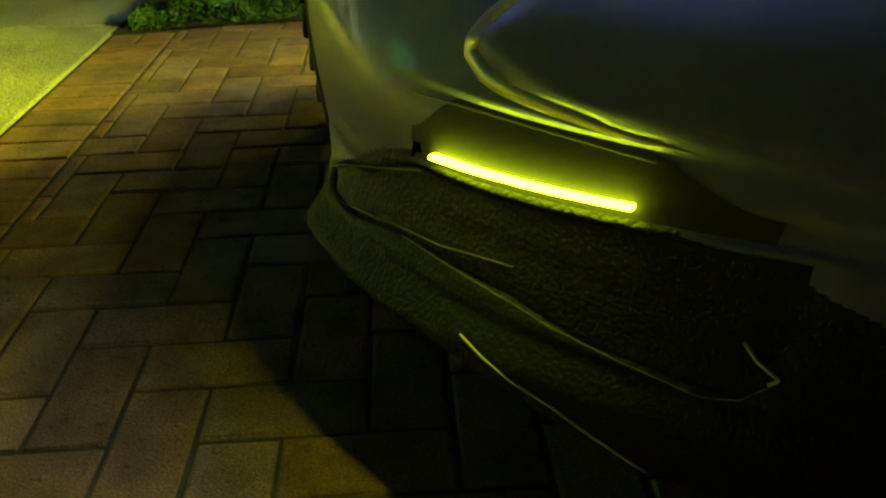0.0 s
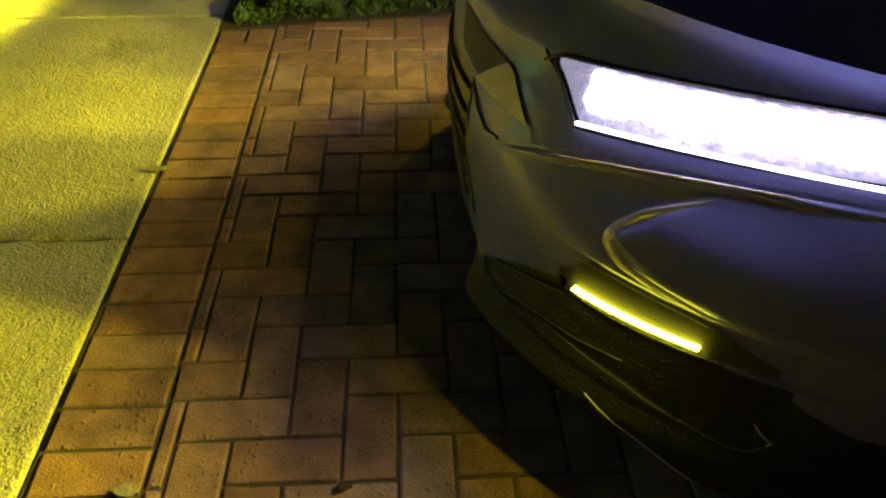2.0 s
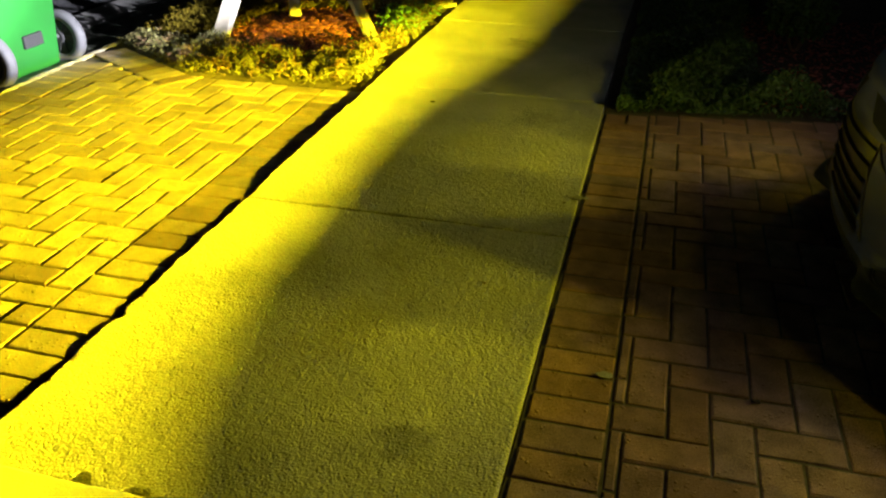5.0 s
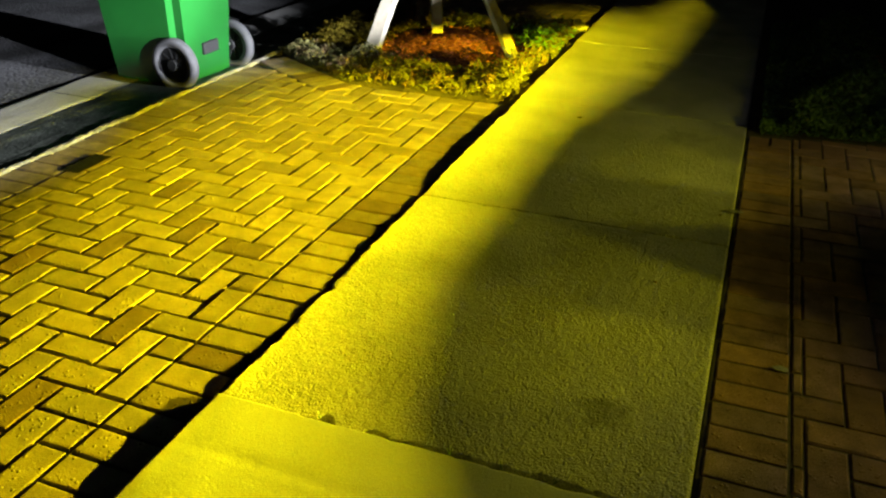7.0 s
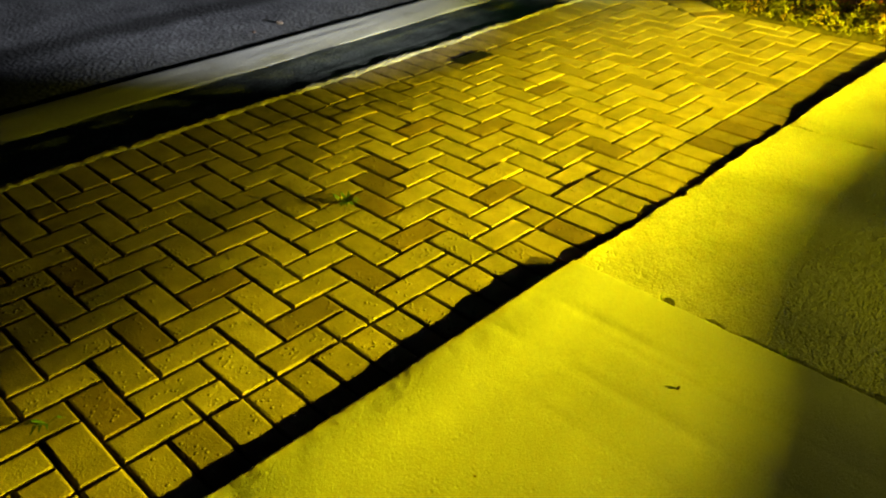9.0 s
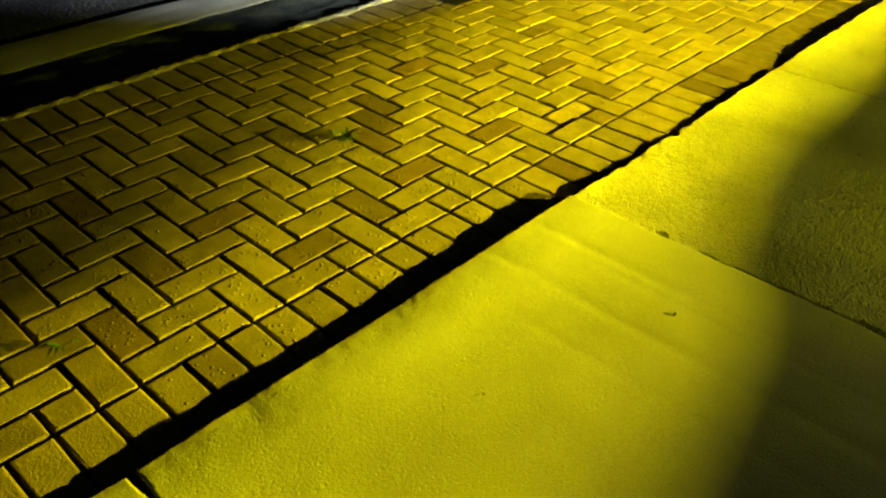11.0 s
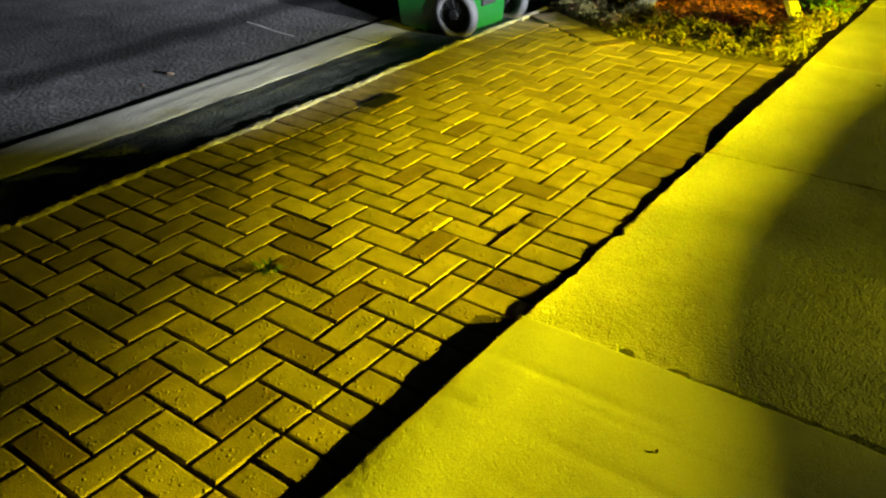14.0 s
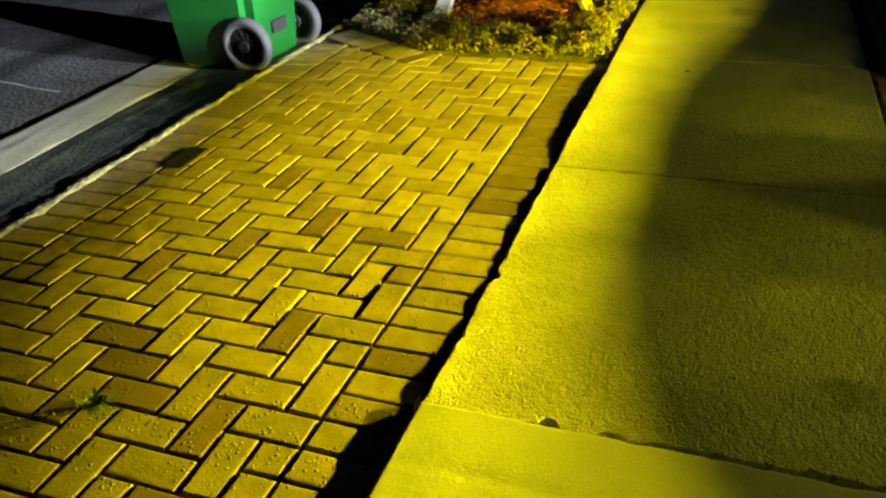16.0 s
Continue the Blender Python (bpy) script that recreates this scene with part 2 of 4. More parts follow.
def empty(name, x, y, z, label="", category="", group="", kind=""):
    ob = new(name)
    ob.location = (x, y, z)
    ob.empty_display_size = 0.1
    bpy.context.view_layer.update()
    return tagged(ob, label, category, group, kind)


def box(bm, lo, hi, bevel=0.0):
    r = bmesh.ops.create_cube(bm, size=1)
    for v in r["verts"]:
        v.co = Vector([(lo[i] + hi[i]) / 2 + v.co[i] * (hi[i] - lo[i]) for i in range(3)])
    if bevel:
        e = list({e for v in r["verts"] for e in v.link_edges})
        bmesh.ops.bevel(bm, geom=e, offset=bevel, segments=2, affect="EDGES", profile=0.5)
    return bm


def tube(bm, a, c, r0, r1, seg=12, caps=True):
    a, c = Vector(a), Vector(c)
    m = Matrix.Translation((a + c) / 2) @ (c - a).to_track_quat("Z", "Y").to_matrix().to_4x4()
    bmesh.ops.create_cone(bm, cap_ends=caps, segments=seg, radius1=r0, radius2=r1, depth=(c - a).length, matrix=m)
    return bm


def grid(nu, nv, fn, skip=None):
    vs = [fn(i / nu, j / nv) for j in range(nv + 1) for i in range(nu + 1)]
    fs = []
    for j in range(nv):
        for i in range(nu):
            if skip and skip((i + 0.5) / nu, (j + 0.5) / nv):
                continue
            a = j * (nu + 1) + i
            fs.append((a, a + 1, a + nu + 2, a + nu + 1))
    return vs, fs


def step(x, a, c):
    f = min(1.0, max(0.0, (x - a) / (c - a)))
    return f * f * (3 - 2 * f)


def fbm(x, y, s, seed=0.0):
    return noise.fractal(Vector((x * s, y * s, seed)), 1.0, 2.0, 4)


# ---- ground, road, kerb ----
APRON_Z, DRIVE_Z, ROAD_Z = -0.02, -0.012, -0.056
WALK_X = -1.2
JOINTS = [-0.68 - 1.455 * k for k in range(4, 0, -1)] + [-0.68 + 1.41 * k for k in range(0, 8)]
bm = bmesh.new()
box(bm, (-400, -400, -0.6), (400, 400, -0.12))
tagged(part("ground", bm, M["earth"]), "dark bare ground in the night", "ground", kind="structure")

KERB_X = -3.75


def road_pt(u, v):
    x, y = -14 + (1 - (1 - u) ** 1.6) * (14 + KERB_X - 0.03), -10 + v * 26
    return (x - (0.004 + 0.02 * fbm(y, 0, 7, 3) + 0.016 * fbm(y, 4, 1.3, 3) if u == 1 else 0), y, ROAD_Z + 0.004 + 0.004 * fbm(x, y, 0.8))


vs, fs = grid(60, 700, road_pt)
tagged(raw("road", vs, fs, M["asphalt"]), "worn dark asphalt road with patches", "road", kind="structure")


vs, fs = grid(4, 300, lambda u, v: (KERB_X - 0.11 + 0.12 * u, -10 + 26 * v, ROAD_Z - 0.008 + 0.004 * fbm(u, v * 26, 6)))
tagged(raw("road_seam", vs, fs, M["tar"]), "black dirt-filled seam between road and gutter", "seam", kind="structure")


PAN_X = -3.42
PALE = [(KERB_X, ROAD_Z - 0.06), (KERB_X + 0.003, ROAD_Z - 0.004), (KERB_X + 0.02, ROAD_Z + 0.003), (-3.6, ROAD_Z + 0.003), (PAN_X - 0.01, ROAD_Z + 0.001), (PAN_X, ROAD_Z)]
DARK_PAN = [(PAN_X - 0.03, ROAD_Z - 0.003), (-3.3, -0.047), (-3.12, -0.036), (-3.04, -0.031), (-2.97, -0.027), (-2.945, -0.024)]


def gutter_pt(u, v):
    prof = PALE if pale else DARK_PAN
    f = u * (len(prof) - 1)
    i = min(int(f), len(prof) - 2)
    f -= i
    y = y0 + 0.004 + v * (y1 - y0 - 0.008)
    rag = 0.008 * fbm(y, 9, 5, 2) if pale and i >= 3 else 0.0
    return (prof[i][0] * (1 - f) + prof[i + 1][0] * f + rag, y, prof[i][1] * (1 - f) + prof[i + 1][1] * f + 0.002 * fbm(y, i + f, 2.5))


gutter = empty("gutter", -3.4, 0, ROAD_Z, "pale grey concrete gutter with a sloped kerb", "kerb", kind="structure")
for k in range(-3, 4):
    y0, y1 = 1.31 + 3.05 * k, 1.31 + 3.05 * (k + 1)
    for pale in (True, False):
        vs, fs = grid(30, 90, gutter_pt)
        ob = raw("gutter_slab" if pale else "gutter_pan", vs, fs, M["gutter"] if pale else M["gutter_dark"], gutter, "" if pale else "dark band of the gutter", smooth=True)
        ob.matrix_parent_inverse = gutter.matrix_world.inverted()


def ridge_pt(u, v):
    y = -6 + v * 14
    w = 0.026 + 0.018 * fbm(y, 1, 4) + 0.016 * fbm(y, 1 + u, 22)
    h = 0.008 + 0.006 * fbm(y, 5, 8) + 0.005 * fbm(y, u * 3, 40)
    a = u * math.pi
    return (-2.945 - w * math.cos(a) + 0.012 * fbm(y, 2, 4), y, APRON_Z - 0.004 + h * math.sin(a))


vs, fs = grid(8, 1500, ridge_pt)
tagged(raw("mortar_edge", vs, fs, M["mortar"]), "rough pale mortar edge along the pavers", "mortar edge", kind="structure")

# ---- sidewalk slabs ----
sidewalk = empty("pavement", -0.6, 0, 0, "concrete sidewalk of broad slabs beside the driveway", "sidewalk", kind="structure")


def slab(y0, y1, mat, raise_=0.0, near=False):
    nu, nv = ((180, 150) if raise_ > 0 else (250, 280)) if near else (24, 28)
    lx, ly = -WALK_X, y1 - y0

    def pt(u, v):
        # denser samples near the edges
        u2 = 0.5 - 0.5 * math.cos(math.pi * u) * (0.6 + 0.4 * abs(math.cos(math.pi * u)))
        v2 = 0.5 - 0.5 * math.cos(math.pi * v) * (0.6 + 0.4 * abs(math.cos(math.pi * v)))
        x, y = WALK_X + u2 * lx, y0 + 0.004 + v2 * (ly - 0.008)
        dl, dr, dj = x - WALK_X, -x, min(y - y0, y1 - y)
        z = raise_ + 0.0015 * fbm(x, y, 3, 2)
        if near and raise_ < 0:
            # coarse, open grain
            z += 0.0005 * noise.noise(Vector((x * 75, y * 75, 4))) + 0.0003 * noise.noise(Vector((x * 140, y * 140, 9)))
        r = 0.012
        for d in (dl, dr, dj):
            if d < r:
                z -= r * (1 - math.sqrt(max(0.0, 1 - (1 - d / r) ** 2))) * 0.7
        if raise_ > 0 and near and y1 > -0.7:
            # trowelled border and streaks along the joint
            for d0, deep, wide in ((0.2, 0.0016, 0.022), (0.25, 0.0008, 0.015), (0.4, 0.0014, 0.022), (0.56, 0.0008, 0.02)):
                z -= deep * math.exp(-((y1 - y - d0) / wide) ** 2) * step(fbm(x, d0 * 9, 1.2, 6), -0.4, 0.2)
        if dj < 0.06:
            eat = 0.011 * max(0.0, fbm(x, y0 if y - y0 < 0.1 else y1, 9, 4) + 0.05)
            if y - y0 < 0.1 and abs(y0 + 0.68) < 0.01:
                eat += 0.03 * math.exp(-((x + 0.89) / 0.024) ** 4) + 0.024 * math.exp(-((x + 0.75) / 0.032) ** 4)
                eat += (0.018 + 0.022 * max(0.0, fbm(x, 3, 14, 2))) * step(x, -0.72, -0.65)
            eat *= 1 - dj / 0.06
            y += eat if y - y0 < 0.1 else -eat
        jag = 0.0
        if dl < 0.03:
            rough = 0.35 if raise_ > 0 else 1.0
            jag = rough * (0.007 * fbm(y, 0, 11, 3) + 0.012 * max(0, fbm(y, 7, 4, 9))) + 0.028 * math.exp(-((y + 0.08) / 0.022) ** 2)
        if y > 0.8 and dl < 0.15:
            z += 0.009 * (0.6 + 0.4 * step(fbm(y, 2, 2.1, 8), -0.35, 0.3)) * (1 - dl / 0.15) * step(y, 0.8, 1.0)
        if raise_ > 0 and dl < 0.16:
            worn = 0.25 + 0.75 * step(-y, 0.85, 1.35)
            z -= (0.0085 + 0.003 * fbm(y, 3, 5, 2)) * worn * (1 - dl / 0.16) ** 2
            z += 0.0007 * worn * fbm(x, y, 22, 7) * (1 - dl / 0.16)
        if near and dl < 0.1:
            z += (0.0015 if raise_ > 0 else 0.005) * fbm(y, x, 6, 5) * (1 - dl / 0.1)
        return (x + jag * (1 - dl / 0.03 if dl < 0.03 else 0), y, z)

    vs, fs = grid(nu, nv, pt)
    # skirt
    n = len(vs)
    ring = [i for i in range(nu + 1)] + [j * (nu + 1) + nu for j in range(1, nv + 1)] + \
           [nv * (nu + 1) + i for i in range(nu - 1, -1, -1)] + [j * (nu + 1) for j in range(nv - 1, 0, -1)]
    vs += [(vs[i][0], vs[i][1], -0.1) for i in ring]
    for k in range(len(ring)):
        k2 = (k + 1) % len(ring)
        fs.append((ring[k2], ring[k], n + k, n + k2))
    return raw("slab", vs, fs, mat, sidewalk)


for a, c in zip(JOINTS[:-1], JOINTS[1:]):
    south = c < -0.6
    s = slab(a, c, M["smooth"] if south else M["concrete"], 0.002 if south else -0.012, near=-2.2 < (a + c) / 2 < 2.2)
    s.matrix_parent_inverse = sidewalk.matrix_world.inverted()
    if south:
        s["label"] = "smoother newer concrete slab with a worn edge"

# ---- pavers ----
JOINT = 0.0065
brick_meshes = {}


def brick_mesh(lx, ly, mat, seed=0, c=0.0053):
    key = (round(lx, 3), round(ly, 3), mat.name, seed)
    if key not in brick_meshes:
        vs, fs = brick_geo(lx, ly, seed, c)
        me = bpy.data.meshes.new("brick")
        me.from_pydata(vs, [], fs)
        me.materials.append(mat)
        brick_meshes[key] = me
    return brick_meshes[key]


def brick_geo(lx, ly, seed=0, c=0.0053):
    r = random.Random(seed * 7 + 1)
    hx, hy = lx / 2 - JOINT / 2, ly / 2 - JOINT / 2
    vs = []
    for z, ins in ((-0.03, 0), (-c, 0), (-0.0012, c * 0.7), (0, c * 1.5)):
        for sx, sy in ((-1, -1), (1, -1), (1, 1), (-1, 1)):
            j = r.uniform(-0.0012, 0.0012)
            vs.append((sx * (hx - ins) + j, sy * (hy - ins) - j, z + (j * 0.5 if z > -0.02 else 0)))
    fs = []
    for k in range(3):
        for i in range(4):
            a, b2 = k * 4 + i, k * 4 + (i + 1) % 4
            fs.append((a, b2, b2 + 4, a + 4))
    fs.append((12, 13, 14, 15))
    return vs, fs


def herringbone(x0, x1, y0, y1, ox, oy, least=0.03):
    """Bricks (x, y, lx, ly) of a square herringbone on a 10 cm grid from (ox, oy), cut to the rectangle."""
    out, g = [], 0.1
    for i in range(int((x0 - ox) / g) - 3, int((x1 - ox) / g) + 3):
        for j in range(int((y0 - oy) / g) - 3, int((y1 - oy) / g) + 3):
            s = (i + j) % 4
            if s == 0:
                a, b2, c, d = ox + i * g, oy + j * g, ox + (i + 2) * g, oy + (j + 1) * g
            elif s == 2:
                a, b2, c, d = ox + i * g, oy + j * g, ox + (i + 1) * g, oy + (j + 2) * g
            else:
                continue
            a, b2, c, d = max(a, x0), max(b2, y0), min(c, x1), min(d, y1)
            if c - a > least and d - b2 > least:
                out.append(((a + c) / 2, (b2 + d) / 2, c - a, d - b2))
    return out


def lay(parent, bricks, z, keep, tilt=0.0045, mats=("paver", "paver_rest"), darker=None, chamfer=0.0053):
    """Lays bricks under a piece of the setting: those that keep() picks one by one, the rest as one sheet."""
    rnd = random.Random(5)
    rest_v, rest_f = [], []
    count = 0
    for x, y, lx, ly, *turn in bricks:
        m = pose(x, y, z + rnd.gauss(0, 0.0005), math.degrees(rnd.gauss(0, tilt)), math.degrees(rnd.gauss(0, tilt)), rnd.gauss(0, 0.5) + sum(turn))
        if math.hypot(x + 1.63, y + 0.26) < 0.11 and z == APRON_Z:
            # a few sunken, tilted pavers
            m = m @ pose(0, 0, -0.003, rnd.uniform(-1.2, 1.2), rnd.uniform(0, 2), rnd.uniform(-2, 2))
        if keep(x, y) and count < 292:
            ob = new("brick", brick_mesh(lx, ly, M["paver_darker" if darker and darker(x, y) else mats[0]], rnd.randrange(3), chamfer))
            ob.parent = parent
            ob.matrix_parent_inverse = parent.matrix_world.inverted()
            ob.matrix_basis = m
            count += 1
        else:
            vs, fs = brick_geo(lx, ly, rnd.randrange(3), chamfer)
            n = len(rest_v)
            rest_v += [tuple(m @ Vector(v)) for v in vs]
            rest_f += [tuple(n + i for i in f) for f in fs]
    if rest_v:
        ob = raw("brick_field", rest_v, rest_f, M[mats[1]], parent)
        ob.matrix_parent_inverse = parent.matrix_world.inverted()
        ob["kind"] = "stuff"


def soldier_x(x0, x1, y0, y1, step=0.1):
    n = int((y1 - y0) / step + 1e-6)
    return [((x0 + x1) / 2, y0 + (k + 0.5) * step, x1 - x0, step) for k in range(n)]


def bed_plane(name, x0, x1, y0, y1, z, label, category):
    vs, fs = grid(30, 40, lambda u, v: (x0 + u * (x1 - x0), y0 + v * (y1 - y0), z + 0.0015 * fbm(u * 9, v * 20, 3)))
    return tagged(raw(name, vs, fs, M["sand"]), label, category, kind="structure")


AX, AY = -1.41, -1.59        # edge of the apron's field, start of its bond
APRON_END = 2.02
apron = bed_plane("pavement_apron", -2.94, -1.2, -5, 2.6, APRON_Z - 0.013, "brick paver apron between sidewalk and kerb", "brick paving")


def flare(x, base):
    """The apron's end, which flares towards the kerb."""
    return base + max(0.0, -2.24 - x) * 0.585


def apron_trim(x, y, lx, ly):
    top = min(y + ly / 2, 2.03 if x > -2.24 else flare(x, 1.82))
    low = y - ly / 2
    return (x, (low + top) / 2, lx, top - low) if top - low > 0.03 else None


bricks = [b for b in (apron_trim(*b) for b in herringbone(-2.71, AX, -4.99, 2.6, AX - 0.1, AY - 3.4)) if b]
bricks += soldier_x(AX, -1.208, AY - 3.4, APRON_END)
bricks += [b for b in soldier_x(-2.925, -2.715, -4.99, 2.45) if b[1] < flare(b[0], 1.8)]
BORDER = [(-2.225 - 0.0875 * k, 1.93 + 0.0512 * k, 0.1, 0.2, -30.3) for k in range(8)]
lay(apron, BORDER, APRON_Z + 0.0035, lambda x, y: True)
lay(apron, bricks, APRON_Z, lambda x, y: (-2.0 < y < 0.55 and x > -2.4) or (x > AX and 0.5 < y < 2.0),
    darker=lambda x, y: x > AX and 0.66 < y < 1.76)



def drive_end(x):
    """The driveway's far end, which runs a little askew."""
    return 2.005 + 0.145 * x


def trim_end(x, y, lx, ly):
    top = min(y + ly / 2, drive_end(x))
    low = y - ly / 2
    return (x, (low + top) / 2, lx, top - low) if top - low > 0.03 else None


drive = bed_plane("pavement_driveway", 0.006, 6.5, -3.5, 2.3, DRIVE_Z - 0.005, "dark brick paver driveway under the parked car", "brick paving")
bricks = herringbone(0.212, 2.2, -3.4, 2.4, 0.144, -0.198, 0.02)
bricks += soldier_x(0.012, 0.209, -3.41, 1.89)
bricks = [b for b in (trim_end(*b) for b in bricks) if b]
bricks += [(0.06, 1.935, 0.096, 0.13), (0.16, 1.94, 0.096, 0.14)]
lay(drive, bricks, DRIVE_Z, lambda x, y: x < 1.35 and -0.9 < y < 1.9, mats=("paver_red", "paver_red_rest"), chamfer=0.0036)

north = bed_plane("pavement_north", -2.94, -1.2, 3.95, 9, APRON_Z - 0.009, "brick paver apron beyond the planting bed", "brick paving")
bricks = herringbone(-2.71, AX, 4.06, 8.9, AX - 0.1, AY) + soldier_x(AX, -1.208, 4.06, 8.9) + [(-2.9 + 0.1 * k, 4.0, 0.1, 0.1) for k in range(17)]
lay(north, bricks, APRON_Z, lambda x, y: False)

# ---- the car ----


def lerp(pts, x):
    for (a, fa), (c, fc) in zip(pts[:-1], pts[1:]):
        if x <= c:
            f = max(0.0, (x - a) / (c - a))
            f = f * f * (3 - 2 * f)
            return fa + (fc - fa) * f
    return pts[-1][1]


def nose(s, z, off=0.0):
    """The front skin of the car: s across from its middle (plus: its left), z up, off metres outwards."""
    a = min(abs(s) / HALF, 0.9999)
    p = lerp([(0.3, 2.4), (0.62, 1.75)], z)
    x = lerp([(0.05, 0.84), (0.2, 0.79), (0.42, 0.772), (0.54, 0.775), (0.62, 0.79), (0.72, 0.86)], z)
    x += 0.97 * (1 - (1 - a ** p) ** (1 / p))
    x -= lerp([(0.11, 0.088), (0.17, 0.07), (0.211, 0.034), (0.239, 0.02), (0.28, 0.006), (0.31, 0.0)], z) * step(abs(s), 0.24, 0.4)
    v = Vector((x, CAR_Y - s, z))
    if off:
        e = 0.002
        du = nose(s + e if s < 0 else s - e, z) - v
        dv = nose(s, z + e) - v
        n = du.cross(dv).normalized()
        if n.x > 0:
            n = -n
        v = v + n * off
    return v


def spread(u, top=0.9995):
    """u 0..1 to s over the whole width, closer together at the corners."""
    t = (u * 2 - 1) * math.pi / 2
    return math.copysign(HALF * top * abs(math.sin(t)) ** 0.9, t)


car = empty("car", 3.0, CAR_Y, 0, "dark blue-grey sedan parked on the brick driveway, lights on", "car")


def car_part(name, vs, fs, mat, label="", parent=None, smooth=True):
    ob = raw(name, [tuple(v) for v in vs], fs, mat, parent or car, label, smooth)
    ob.matrix_parent_inverse = (parent or car).matrix_world.inverted()
    return ob


def strip_z(s):
    return 0.334 + (abs(s) - 0.573) * 0.1


def pocket_top(s):
    return lerp([(0.355, 0.236), (0.44, 0.267), (0.57, 0.316), (0.83, 0.335)], abs(s))


def pocket_low(s):
    return lerp([(0.355, 0.234), (0.405, 0.217), (0.45, 0.218), (0.553, 0.234), (0.664, 0.23), (0.756, 0.215), (0.81, 0.206)], abs(s))


def in_pocket(s, z):
    a = abs(s)
    return step(a, 0.35, 0.365) * (1 - step(a, 0.81, 0.825)) * step(z, pocket_low(s) - 0.0025, pocket_low(s) + 0.0025) * (1 - step(z, pocket_top(s) - 0.003, pocket_top(s) + 0.003))


def brow(s, z):
    a = abs(s)
    return step(a, 0.5, 0.56) * (1 - step(a, 0.8, 0.86)) * step(z, pocket_top(s) - 0.002, pocket_top(s) + 0.01) * (1 - step(z, 0.392, 0.402))


def scoop_s(z):
    return lerp([(0.4, 0.76), (0.407, 0.7), (0.42, 0.622), (0.445, 0.592), (0.485, 0.61), (0.545, 0.64)], z)


def scoop_z(a):
    return lerp([(0.56, 0.44), (0.62, 0.418), (0.705, 0.405), (0.76, 0.402)], a)


def relief(s, z):
    """How far the skin stands proud of, or lies below, the plain nose."""
    off = -0.007 * in_pocket(s, z) - 0.008 * brow(s, z)
    a = abs(s)
    if 0.5 < a < 0.9 and 0.38 < z < 0.6:
        # raised pad beside the fog light, with a curved rim
        d = -math.log(math.exp(-90 * (a - scoop_s(z))) + math.exp(-90 * (z - scoop_z(a)))) / 90
        off += 0.013 * step(d, -0.014, 0.016) * (1 - step(z, 0.47, 0.58)) * (1 - step(a, 0.72, 0.86))
    d = a - 0.29
    g = 0.435 + 0.46 * d - 0.279 * d * d
    fade = step(a, 0.3, 0.4) * (1 - step(a, 0.7, 0.82))
    off += fade * (0.004 * math.exp(-((z - g + 0.006) / 0.004) ** 2) - 0.003 * math.exp(-((z - g) / 0.0025) ** 2))
    return off if off else 0.00001


def skin(s, z):
    return nose(s, z, relief(s, z))


Z1 = 0.735


def lip_z(s):
    """Lower edge of the bumper."""
    return 0.167 - 0.06 * step(abs(s), 0.62, 0.88)


def height(u, v):
    low = lip_z(spread(u))
    return low + v * (Z1 - low)


def headlight_low(s):
    a = abs(s)
    return max(0.617 - (a - 0.365) * 0.72, 0.551 + (a - 0.45) * 0.215)


def headlight_top(s):
    a = abs(s)
    return min(0.62 + (a - 0.36) * 0.62, 0.636 + (a - 0.39) * 0.175)


def lit_area(u, v):
    s, z = abs(spread(u)), height(u, v)
    return 0.36 < s < 0.87 and headlight_low(s) < z < headlight_top(s)


def seam_z(s):
    """Where the paint ends and the black plastic below begins."""
    return lerp([(0.0, 0.2), (0.27, 0.205), (0.57, 0.328), (0.74, 0.342), (0.8, 0.322), (0.86, 0.285), (0.93, 0.26)], abs(s))


def below(u, v):
    return height(u, v) < seam_z(spread(u))


vs, fs = grid(300, 230, lambda u, v: skin(spread(u), height(u, v)), lambda u, v: lit_area(u, v) or below(u, v))
car_part("bumper", vs, fs, M["paint"])
vs, fs = grid(300, 230, lambda u, v: skin(spread(u), height(u, v)), lambda u, v: not below(u, v))
car_part("lower_bumper", vs, fs, M["trim"], "black textured plastic lower bumper")

